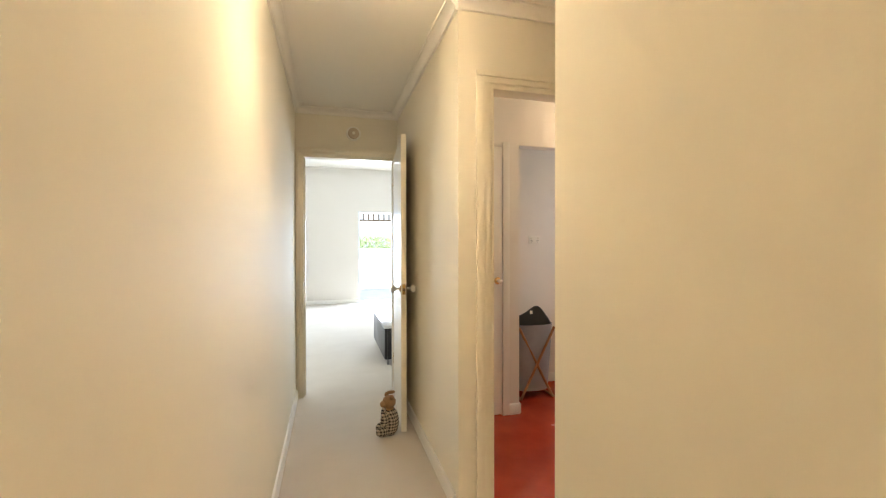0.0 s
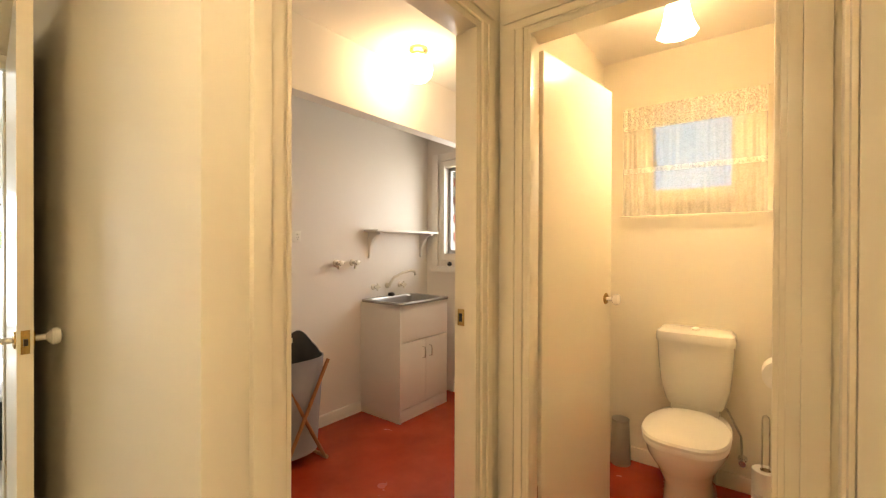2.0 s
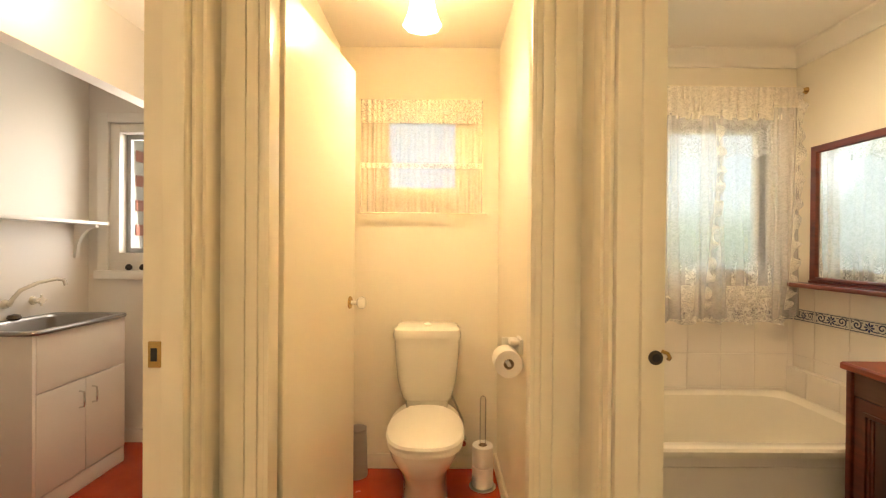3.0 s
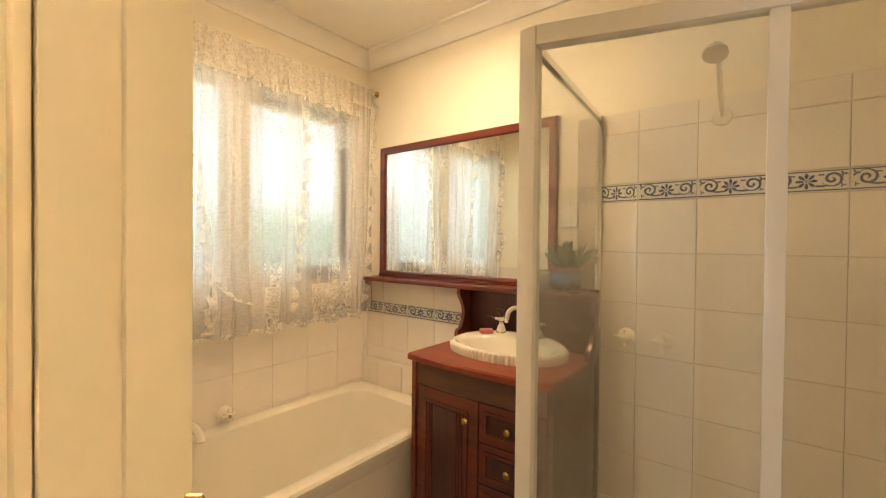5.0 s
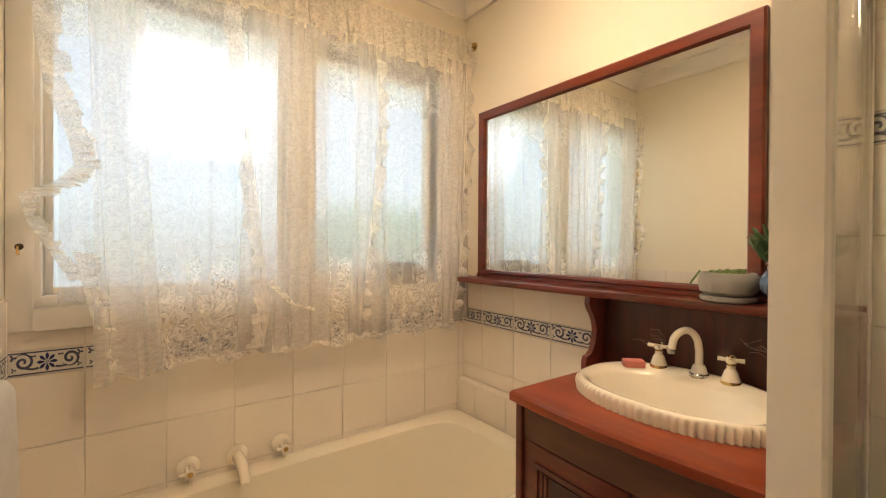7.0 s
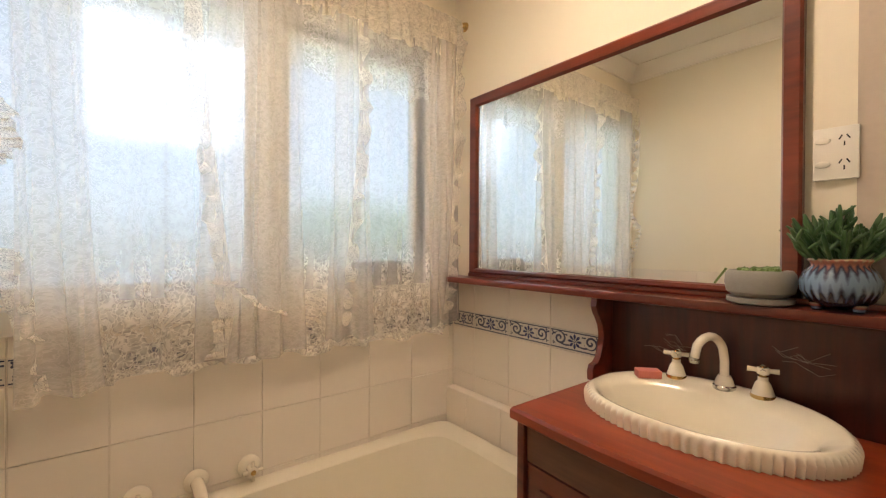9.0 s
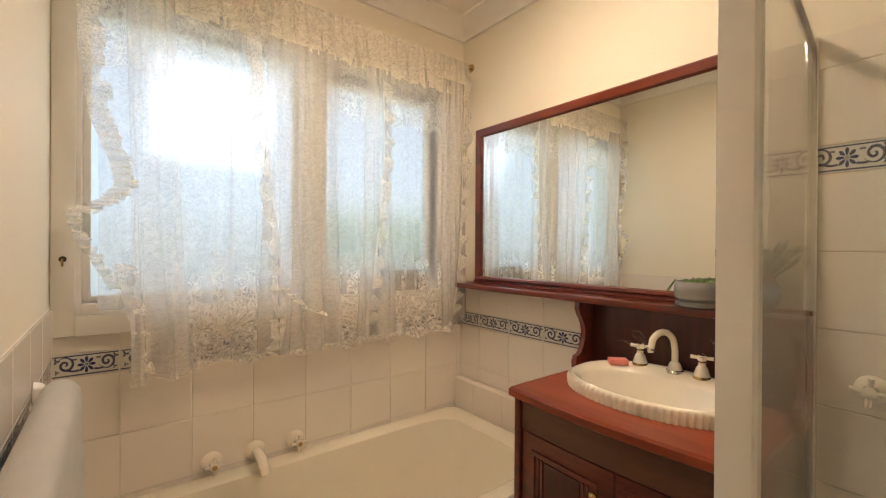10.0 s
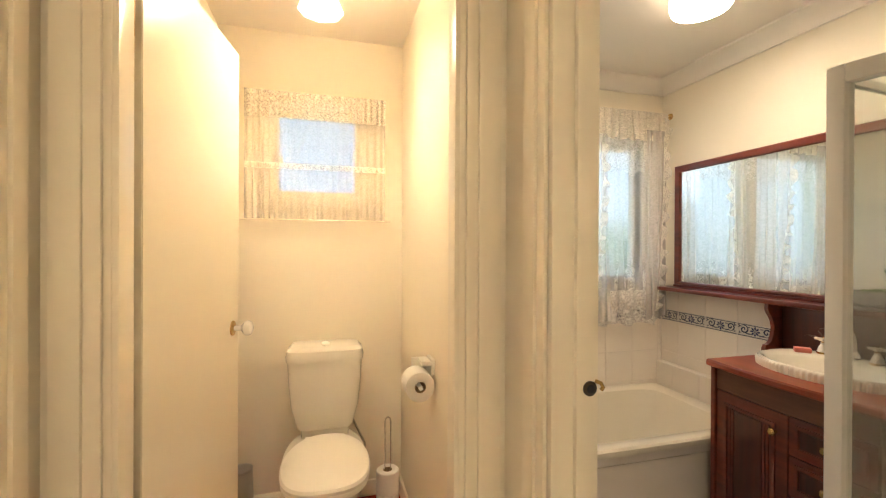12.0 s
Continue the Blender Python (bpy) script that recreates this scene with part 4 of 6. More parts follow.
def hedge(name, x0, x1, y0, y1, h, count, seed, label):
    """Clipped hedge of many small leaves on a loose twiggy core."""
    rnd = random.Random(seed)
    verts, faces = [], []
    for _ in range(count):
        c = Vector((rnd.uniform(x0, x1), rnd.uniform(y0, y1), rnd.uniform(0, 1) ** 0.8 * h * (0.86 + 0.2 * noise.noise((rnd.random() * 3, 1, 2))) - 0.15))
        q = Euler((rnd.uniform(0, 6.3), rnd.uniform(0, 6.3), rnd.uniform(0, 6.3))).to_matrix()
        s = rnd.uniform(0.05, 0.11)
        b = len(verts)
        verts += [c + q @ Vector(v) * s for v in ((-1, 0, 0), (0, -0.45, 0.1), (1, 0, 0), (0, 0.45, 0.1))]
        faces.append((b, b + 1, b + 2, b + 3))
    me = bpy.data.meshes.new(name)
    me.from_pydata([tuple(v) for v in verts], [], faces)
    me.materials.append(HEDGE)
    return tagged(new(name, me), label, "hedge", "", "stuff")


hedge("garden_hedge", 5.6, 6.6, -6.0, -1.0, 2.0, 9000, 4, "loose green garden hedge outside the bathroom window")
hedge("back_hedge", -9, 12, 27, 28.5, 2.3, 14000, 7, "green hedge across the back garden")

solid("garden_wall", boxes((-9, 12, 25.0, 25.2, -0.149, 1.05), (-9, 12, 24.96, 25.24, 1.0505, 1.12), bevel=0.01), TRIMWHITE, "low white-rendered garden wall before the hedge", "wall")

# ---------------------------------------------------------------- laundry
cab = thing("laundry_cabinet", (3.0, 3.42, 0), "white laundry tub cabinet with two doors against the wall", "cabinet")
for x in (2.715, 3.257):
    part("side_panel", boxes((x, x + 0.018, 3.217 if x < 3 else 3.235, 3.634, 0.0, 0.845), bevel=0.002), WHITE_GLOSS, cab)
part("back_panel", boxes((2.7335, 3.2565, 3.617, 3.634, 0.10, 0.845)), WHITE_GLOSS, cab)
part("base_panel", boxes((2.7335, 3.2565, 3.235, 3.6165, 0.10, 0.118)), WHITE_GLOSS, cab)
part("apron", boxes((2.735, 3.273, 3.217, 3.234, 0.575, 0.842), bevel=0.002), WHITE_GLOSS, cab)
part("kickboard", boxes((2.735, 3.275, 3.222, 3.268, 0.002, 0.088), bevel=0.002), WHITE_GLOSS, cab)
for x0, x1, hx in ((2.735, 3.002, 2.965), (3.006, 3.273, 3.045)):
    dr = part("door", boxes((x0, x1, 3.217, 3.234, 0.095, 0.571), bevel=0.002), WHITE_GLOSS, cab)
    part("handle", tube([(hx, 3.217, 0.43), (hx, 3.195, 0.435), (hx, 3.193, 0.46), (hx, 3.193, 0.485), (hx, 3.195, 0.51), (hx, 3.217, 0.515)], 0.005, 8), CHROME, dr, "small chrome bow handle")
sink = thing("laundry_sink", (3.0, 3.42, 0.845), "stainless steel laundry tub set in the white cabinet", "sink")
rim = [ellipse(2.995, 3.415, z, a, b, 48, p) for a, b, z, p in ((0.292, 0.215, 0.847, 14), (0.295, 0.217, 0.858, 14), (0.290, 0.213, 0.866, 14), (0.255, 0.178, 0.864, 9), (0.247, 0.170, 0.852, 8), (0.235, 0.160, 0.62, 7), (0.21, 0.14, 0.58, 6))]
part("bowl", loft(rim, False, True), STEEL, sink)
part("plug", lathe(3.05, 3.50, [(0.03, 0.5805), (0.03, 0.588), (0.01, 0.60)], 18), RUBBER, sink)
part("strainer", lathe(3.02, 3.605, [(0.022, 0.866), (0.03, 0.875), (0.024, 0.89), (0.006, 0.895)], 20), DARKMETAL, sink)
lt = thing("laundry_taps", (3.0, 3.634, 0.95), "cream wall taps with a swivel spout over the laundry sink", "tap")
for x in (2.845, 3.15):
    part("tap", join(lathe_axis((x, 3.6345, 0.95), (0, -1, 0), [(0.024, 0), (0.022, 0.01), (0.012, 0.016), (0.012, 0.035), (0.018, 0.04), (0.018, 0.055)], 18),
                     tube([(x - 0.03, 3.585, 0.95), (x + 0.03, 3.585, 0.95)], 0.006, 8), tube([(x, 3.585, 0.92), (x, 3.585, 0.98)], 0.006, 8)), CREAM_METAL, lt)
part("spout", join(lathe_axis((3.0, 3.6345, 0.95), (0, -1, 0), [(0.024, 0), (0.022, 0.01), (0.014, 0.02), (0.014, 0.03)], 18),
                   tube([(3.0, 3.605, 0.95), (3.0, 3.595, 0.975), (3.03, 3.58, 1.02), (3.10, 3.55, 1.055), (3.17, 3.52, 1.07), (3.20, 3.505, 1.06), (3.205, 3.50, 1.03)], 0.010, 10)), CREAM_METAL, lt)
wt = thing("washing_machine_taps", (2.55, 3.634, 1.15), "pair of cream washing-machine taps on the laundry wall", "tap")
for x in (2.478, 2.63):
    part("tap", join(lathe_axis((x, 3.6345, 1.15), (0, -1, 0), [(0.026, 0), (0.026, 0.006), (0.013, 0.012), (0.013, 0.05), (0.019, 0.054), (0.019, 0.068), (0.01, 0.072)], 18),
                     tube([(x - 0.03, 3.575, 1.155), (x + 0.03, 3.575, 1.155)], 0.007, 8), lathe(x, 3.60, [(0.009, 1.105), (0.009, 1.14)], 10)), CREAM_METAL, wt)
sh = thing("wall_shelf", (3.12, 3.57, 1.385), "white timber wall shelf on two curved brackets", "shelf")
part("board", boxes((2.745, 3.50, 3.48, 3.634, 1.385, 1.403), bevel=0.003), WHITE_GLOSS, sh)


def shelf_bracket(x):
    prof = [(3.634, 1.384), (3.50, 1.384), (3.50, 1.368)] + [(3.50 + 0.115 * math.sin(a), 1.368 - 0.15 * (1 - math.cos(a))) for a in (radians(10 * k) for k in range(1, 10))] + [(3.617, 1.18), (3.634, 1.18)]
    return loft([[(x + d, y, z) for y, z in prof] for d in (-0.012, 0.012)])


for x in (2.80, 3.42):
    part("bracket", shelf_bracket(x), WHITE_GLOSS, sh)


def socket(name, c, out, label, w=0.115, h=0.115, switches=((-0.03, 0.028), (-0.03, -0.024)), outlets=((0.022, 0.028), (0.022, -0.024))):
    """Wall plate with rocker switches and three-slot outlets; out: the way it faces."""
    c, o = Vector(c), Vector(out)
    s = Vector((0, 0, 1)).cross(o)
    th = thing(name, c, label, "power outlet")
    M4 = Matrix((s, Vector((0, 0, 1)), o)).transposed().to_4x4()
    M4 = Matrix.Translation(c) @ M4

    def put(bm):
        bmesh.ops.transform(bm, matrix=M4, verts=bm.verts[:])
        return bm

    part("plate", put(boxes((-w / 2, w / 2, -h / 2, h / 2, 0.0005, 0.011), bevel=0.003)), PLASTIC, th)
    for x, z in switches:
        part("switch", put(loft([ellipse(x, z, d, 0.013 * k, 0.007 * k, 20) for d, k in ((0.0112, 1.0), (0.015, 0.95), (0.016, 0.7))])), WHITE_CERAMIC, th)
    for x, z in outlets:
        b = boxes((-0.0012, 0.0012, -0.005, 0.005, 0, 0.0006))
        bmesh.ops.transform(b, matrix=Matrix.Translation((x - 0.006, z + 0.004, 0.0112)) @ Matrix.Rotation(radians(-30), 4, "Z"), verts=b.verts[:])
        b2 = boxes((-0.0012, 0.0012, -0.005, 0.005, 0, 0.0006))
        bmesh.ops.transform(b2, matrix=Matrix.Translation((x + 0.006, z + 0.004, 0.0112)) @ Matrix.Rotation(radians(30), 4, "Z"), verts=b2.verts[:])
        b3 = boxes((x - 0.0012, x + 0.0012, z - 0.014, z - 0.005, 0.0112, 0.0118))
        part("slots", put(join(b, b2, b3)), RUBBER, th)
    return th


socket("power_outlet", (2.125, 3.635, 1.334), (0, -1, 0), "white double power outlet on the laundry wall", 0.115, 0.072, ((-0.035, 0.018), (0.035, 0.018)), ((-0.03, -0.008), (0.03, -0.008)))

# laundry basket: grey cloth bag slung in a crossed timber frame
bk = thing("laundry_basket", (1.945, 3.38, 0), "grey canvas laundry bag slung in a crossed light timber frame", "laundry basket")
bx, by = 1.945, 3.38
loops = []
for k in range(15):
    t = k / 14
    z = 0.06 + t * 0.56
    lp = ellipse(bx, by, z, 0.155 + 0.035 * t, 0.12 + 0.035 * t, 40, 2.6)
    out = []
    for i, (x, y, zz) in enumerate(lp):
        a = 2 * math.pi * i / 40
        wv = 0.006 * noise.noise((x * 9, y * 9, zz * 7))
        rise = 0.12 * math.exp(-((a - 0.85) / 0.7) ** 2) * max(0, (t - 0.6) / 0.4)
        out.append((x + wv, y + wv, zz + rise))
    loops.append(out)
inner = [[(bx + (x - bx) * 0.965, by + (y - by) * 0.965, z - 0.002) for x, y, z in lp] for lp in reversed(loops)]
part("bag", loft(loops + inner[:1], True, False), GREYCLOTH, bk, "grey canvas bag")
part("lining", loft(inner, False, True), DARKCLOTH, bk, "dark charcoal lining")
for y in (by - 0.155, by + 0.155):
    part("crossed_leg", tube([(bx - 0.15, y, 0.012), (bx + 0.155, y, 0.60)], 0.011, 8), BAMBOO, bk)
    part("crossed_leg", tube([(bx + 0.15, y + 0.024, 0.012), (bx - 0.155, y + 0.024, 0.60)], 0.011, 8), BAMBOO, bk)
for x in (bx - 0.15, bx + 0.15):
    part("stretcher", tube([(x, by - 0.155, 0.014), (x, by + 0.18, 0.014)], 0.010, 8), BAMBOO, bk)
part("label_patch", boxes((bx + 0.075, bx + 0.10, by + 0.128, by + 0.131, 0.665, 0.695)), PAPER, bk)

# laundry window
w2 = thing("laundry_window", (3.6, 3.0, 1.15), "white-framed laundry window with a timber sill", "window")
w2["kind"] = "structure"
part("window_frame", boxes((3.50, 3.519, 3.50, 3.565, 1.10, 2.10), (3.50, 3.519, 2.44, 2.50, 1.10, 2.10), (3.50, 3.519, 2.50, 3.50, 2.04, 2.10), (3.47, 3.519, 2.44, 3.565, 1.045, 1.10), (3.52, 3.60, 3.44, 3.499, 1.152, 2.038), (3.52, 3.60, 2.501, 2.56, 1.152, 2.038),
                           (3.52, 3.60, 2.56, 3.44, 1.152, 1.21), (3.52, 3.60, 2.56, 3.44, 1.98, 2.038), bevel=0.003), WHITE_GLOSS, w2)
part("sash", boxes((3.58, 3.605, 3.41, 3.44, 1.21, 1.98), (3.58, 3.605, 2.56, 2.59, 1.21, 1.98), (3.58, 3.605, 2.59, 3.41, 1.21, 1.24), (3.58, 3.605, 2.59, 3.41, 1.95, 1.98), bevel=0.002), surface("grey_aluminium", (0.32, 0.31, 0.30), 0.4, metal=0.7), w2, "grey aluminium sash")
g = part("pane", boxes((3.592, 3.597, 2.59, 3.41, 1.24, 1.95)), PANE, w2)
g.visible_shadow = False
for k, y in enumerate((3.36, 3.27, 3.21)):
    solid("dried_pod", lathe(3.495, y, [(0.006, 1.1005), (0.018, 1.108), (0.02, 1.122), (0.012, 1.135), (0.004, 1.14)], 12), surface("dark_pod_%d" % k, (0.03, 0.02, 0.015), 0.7), "small dark ornament on the laundry window sill", "ornament", "ornaments on the sill")

# ---------------------------------------------------------------- toilet
wc = thing("toilet", (2.85, 1.448, 0), "ivory ceramic close-coupled toilet with its lid down", "toilet")
cy = 1.448


def pan_loop(z, x0, x1, half, n=40):
    out = []
    for i in range(n):
        a = 2 * math.pi * i / n
        c, s = math.cos(a), math.sin(a)
        mid, hl = (x0 + x1) / 2, (x1 - x0) / 2
        out.append((mid - hl * math.copysign(abs(c) ** 0.85, c), cy + half * math.copysign(abs(s) ** 0.85, s), z))
    return out


part("pan", loft([pan_loop(0.001, 2.66, 3.19, 0.115), pan_loop(0.06, 2.67, 3.19, 0.108), pan_loop(0.18, 2.66, 3.19, 0.105), pan_loop(0.27, 2.59, 3.19, 0.135), pan_loop(0.34, 2.53, 3.19, 0.168), pan_loop(0.385, 2.515, 3.19, 0.176), pan_loop(0.40, 2.515, 3.18, 0.176)]), WHITE_CERAMIC, wc)


def lid_loop(z, grow):
    """A lid's outline: nearly straight sides that narrow to the hinge, and a full round front."""
    out = []
    for k in range(48):
        a = 2 * math.pi * k / 48
        c, q = math.cos(a), math.sin(a)
        u = math.copysign(abs(c) ** 0.72, c)
        half = (0.176 - 0.044 * max(0.0, -u) ** 1.5 + grow) * math.copysign(abs(q) ** 0.72, q)
        out.append((2.745 - (0.242 + grow) * u, cy - 0.006 + half, z))
    return out


part("seat", loft([lid_loop(0.402, -0.006), lid_loop(0.415, -0.003), lid_loop(0.424, -0.006)]), PLASTIC, wc)
part("lid", loft([lid_loop(0.4255, -0.002), lid_loop(0.438, 0.0), lid_loop(0.448, -0.006), lid_loop(0.455, -0.025), lid_loop(0.458, -0.06)]), PLASTIC, wc)
part("hinge_block", boxes((2.955, 2.99, cy - 0.09, cy + 0.09, 0.402, 0.44), bevel=0.006), PLASTIC, wc)


def cis(z, half, x0):
    return ellipse((x0 + 3.205) / 2, cy, z, (3.205 - x0) / 2, half, 44, 5)


part("cistern", loft([cis(0.445, 0.125, 3.04), cis(0.46, 0.135, 3.035), cis(0.55, 0.158, 3.02), cis(0.68, 0.170, 3.01), cis(0.775, 0.174, 3.008)]), WHITE_CERAMIC, wc)
part("cistern_lid", loft([cis(0.7765, 0.180, 3.00), cis(0.80, 0.182, 2.998), cis(0.825, 0.176, 3.005), cis(0.838, 0.16, 3.03)]), WHITE_CERAMIC, wc)
part("flush_button", loft([ellipse(3.11, cy, z, 0.042 * k, 0.02 * k, 24) for z, k in ((0.8375, 1), (0.842, 1), (0.844, 0.9))]), PLASTIC, wc)
part("cistern_neck", boxes((3.05, 3.19, cy - 0.11, cy + 0.11, 0.4005, 0.446), bevel=0.01), WHITE_CERAMIC, wc)
part("inlet_valve", join(lathe_axis((3.2145, 1.245, 0.17), (-1, 0, 0), [(0.022, 0), (0.02, 0.006), (0.01, 0.01), (0.01, 0.05), (0.016, 0.052), (0.016, 0.07)], 14), tube([(3.17, 1.245, 0.175), (3.165, 1.25, 0.3), (3.13, 1.31, 0.44), (3.12, 1.32, 0.447)], 0.006, 8)), CHROME, wc, "chrome inlet valve and hose")

rh = thing("toilet_roll_holder", (2.50, 1.05, 0.87), "white plastic toilet-roll holder with a nearly full roll", "toilet-roll holder")
part("bracket", boxes((2.47, 2.55, 1.0505, 1.064, 0.84, 0.90), (2.475, 2.545, 1.064, 1.10, 0.875, 0.893), (2.545, 2.556, 1.064, 1.125, 0.80, 0.893), bevel=0.004), PLASTIC, rh)
part("spindle", tube([(2.43, 1.112, 0.81), (2.55, 1.112, 0.81)], 0.008, 10), PLASTIC, rh)
roll = thing("toilet_roll", (2.49, 1.112, 0.81), "white toilet-paper roll on its holder", "toilet roll")


def ring_x(x0, x1, c, prof):
    return loft([[(x, c[0] + r * math.cos(a), c[1] + r * math.sin(a)) for a in (2 * math.pi * k / 36 for k in range(36))] for x, r in prof], False, False)


part("paper", ring_x(0, 0, (1.112, 0.81), [(2.441, 0.0205), (2.44, 0.05), (2.442, 0.054), (2.538, 0.054), (2.54, 0.05), (2.539, 0.0205)]), PAPER, roll)
part("core", ring_x(0, 0, (1.112, 0.81), [(2.4415, 0.0205), (2.4415, 0.019), (2.5385, 0.019), (2.5385, 0.0205)]), CARDBOARD, roll, "grey cardboard core")

# a spare roll stands on a wire stem, as a brush holder
tb = thing("spare_roll_stand", (3.02, 1.15, 0), "spare toilet rolls on a looped chrome wire stand", "roll stand")
part("base", lathe(3.02, 1.15, [(0.07, 0.001), (0.07, 0.008), (0.02, 0.012)], 28), CHROME, tb)
part("stem", tube([(3.02, 1.136, 0.01), (3.02, 1.136, 0.46), (3.02, 1.139, 0.475), (3.02, 1.15, 0.482), (3.02, 1.161, 0.475), (3.02, 1.164, 0.46), (3.02, 1.164, 0.01)], 0.0035, 8), CHROME, tb)
for k in range(2):
    z = 0.0125 + 0.107 * k
    rl = thing("toilet_roll", (3.02, 1.15, z), "white toilet-paper roll threaded on a wire stand", "toilet roll")
    part("paper", loft([ellipse(3.02, 1.15, zz, r, r, 36) for r, zz in ((0.0225, z + 0.001), (0.052, z), (0.055, z + 0.004), (0.055, z + 0.101), (0.052, z + 0.105), (0.0225, z + 0.104))], False, False), PAPER, rl)
    part("core", loft([ellipse(3.02, 1.15, zz, r, r, 24) for r, zz in ((0.0225, z + 0.001), (0.021, z + 0.001), (0.021, z + 0.104), (0.0225, z + 0.104))], False, False), CARDBOARD, rl)
bn = thing("toilet_brush_holder", (3.13, 1.83, 0), "slim grey plastic toilet-brush holder behind the door", "brush holder")
part("body", lathe(3.13, 1.83, [(0.055, 0.001), (0.056, 0.01), (0.048, 0.24), (0.046, 0.25)], 32), surface("grey_plastic", (0.42, 0.38, 0.33), 0.35, bump_s=0), bn)
part("lid", lathe(3.13, 1.83, [(0.049, 0.2505), (0.049, 0.262), (0.02, 0.275), (0.01, 0.277)], 32), surface("grey_plastic_lid", (0.36, 0.33, 0.29), 0.35, bump_s=0), bn)

# toilet window and its lace
w3 = thing("wc_window", (3.3, 1.49, 1.575), "small high toilet window with a painted frame", "window")
w3["kind"] = "structure"
part("window_frame", boxes((EB, EB + 0.09, 1.2705, 1.30, 1.576, 2.019), (EB, EB + 0.09, 1.68, 1.7095, 1.576, 2.019), (EB, EB + 0.09, 1.30, 1.68, 1.576, 1.60), (EB, EB + 0.09, 1.30, 1.68, 1.99, 2.019), bevel=0.002), GLOSS, w3)
part("architrave", boxes((EB - 0.014, EB - 0.0005, 1.21, 1.27, 1.52, 2.08), (EB - 0.014, EB - 0.0005, 1.71, 1.77, 1.52, 2.08), (EB - 0.014, EB - 0.0005, 1.27, 1.71, 2.02, 2.08), (EB - 0.03, EB - 0.0005, 1.27, 1.71, 1.52, 1.575), bevel=0.003), GLOSS, w3)
g = part("pane", boxes((EB + 0.05, EB + 0.055, 1.30, 1.68, 1.60, 1.99)), OBSCURE, w3)
g.visible_shadow = False
part("latch", boxes((EB - 0.004, EB + 0.02, 1.66, 1.685, 1.74, 1.77), bevel=0.004), BRASS, w3)
lc = thing("cafe_curtain", (3.17, 1.48, 1.45), "sheer ivory lace cafe curtain over the toilet window", "curtain")
pleated("net", 1.15, 1.83, 3.165, 1.455, 1.99, LACE_NET, lc, 18, 0.007, None, 12, "y")
pleated("lace_band", 1.15, 1.83, 3.150, 1.95, 2.08, LACE_EDGE, lc, 22, 0.008, None, 13, "y")
pleated("lace_hem", 1.15, 1.83, 3.155, 1.70, 1.73, LACE_EDGE, lc, 22, 0.008, None, 14, "y")
part("rod", tube([(3.17, 1.12, 1.452), (3.17, 1.85, 1.452)], 0.005, 8), CREAM_METAL, lc)
part("top_rod", tube([(3.17, 1.14, 2.085), (3.17, 1.84, 2.085)], 0.004, 8), CREAM_METAL, lc)


# ---------------------------------------------------------------- bathroom
w1 = thing("bath_window", (EB + 0.06, 0.15, 1.035), "wide white-framed bathroom window with obscure glass", "window")
w1["kind"] = "structure"
X0, X1 = EB, EB + 0.10
part("architrave", boxes((EB - 0.016, EB - 0.0005, 0.845, 0.899, 0.985, 2.10), bevel=0.003), WHITE_GLOSS, w1)
part("architrave", boxes((EB - 0.016, EB - 0.0005, -0.645, -0.57, 0.985, 2.10), bevel=0.003), WHITE_GLOSS, w1)
part("head_architrave", boxes((EB - 0.016, EB - 0.0005, -0.57, 0.845, 2.015, 2.10), bevel=0.003), WHITE_GLOSS, w1)
part("window_sill", boxes((EB - 0.03, EB - 0.0005, -0.57, 0.845, 0.985, 1.045), bevel=0.005), WHITE_GLOSS, w1)
part("window_frame", boxes((X0, X1, 0.832, 0.8845, 1.036, 2.029), (X0, X1, -0.5845, -0.50, 1.036, 2.029), (X0, X1, -0.50, 0.832, 1.036, 1.075), (X0, X1, -0.50, 0.832, 1.985, 2.029), (X0 + 0.01, X1, 0.108, 0.18, 1.075, 1.985), bevel=0.003), WHITE_GLOSS, w1)
sash = part("casement_sash", boxes((X0 + 0.03, X0 + 0.075, -0.498, -0.452, 1.077, 1.983), (X0 + 0.03, X0 + 0.075, 0.062, 0.106, 1.077, 1.983), (X0 + 0.03, X0 + 0.075, -0.452, 0.062, 1.077, 1.125), (X0 + 0.03, X0 + 0.075, -0.452, 0.062, 1.935, 1.983), bevel=0.002), WHITE_GLOSS, w1)
# dark strips added for the shaded gap along the sash and frame edges
part("dark_gap_strip", boxes((X0 + 0.02, X0 + 0.0295, -0.4995, -0.468, 1.10, 1.98), (X0 + 0.02, X0 + 0.0295, -0.468, 0.095, 1.953, 1.98), (X0 + 0.02, X0 + 0.0295, 0.20, 0.80, 1.974, 1.984)), DARKMETAL, sash)
part("stay", boxes((X0 - 0.004, X0 + 0.028, -0.41, -0.13, 1.077, 1.112), (X0 - 0.01, X0 + 0.02, -0.37, -0.18, 1.112, 1.148), bevel=0.004), DARKMETAL, w1, "dark metal casement winder")
bead = part("glazing_bead", boxes((X0 + 0.04, X0 + 0.06, 0.812, 0.8315, 1.076, 1.984), (X0 + 0.04, X0 + 0.06, 0.1805, 0.20, 1.076, 1.984), (X0 + 0.04, X0 + 0.06, 0.20, 0.812, 1.076, 1.095), (X0 + 0.04, X0 + 0.06, 0.20, 0.812, 1.965, 1.984), bevel=0.002), WHITE_GLOSS, w1)
for y0, y1, z0, z1 in ((0.4155, 0.825, 1.09, 1.97), (0.19, 0.4145, 1.09, 1.97), (-0.455, 0.065, 1.12, 1.94)):
    g = part("pane", boxes((X0 + 0.064, X0 + 0.069, y0, y1, z0, z1)), OBSCURE, w1)
    g.visible_shadow = False
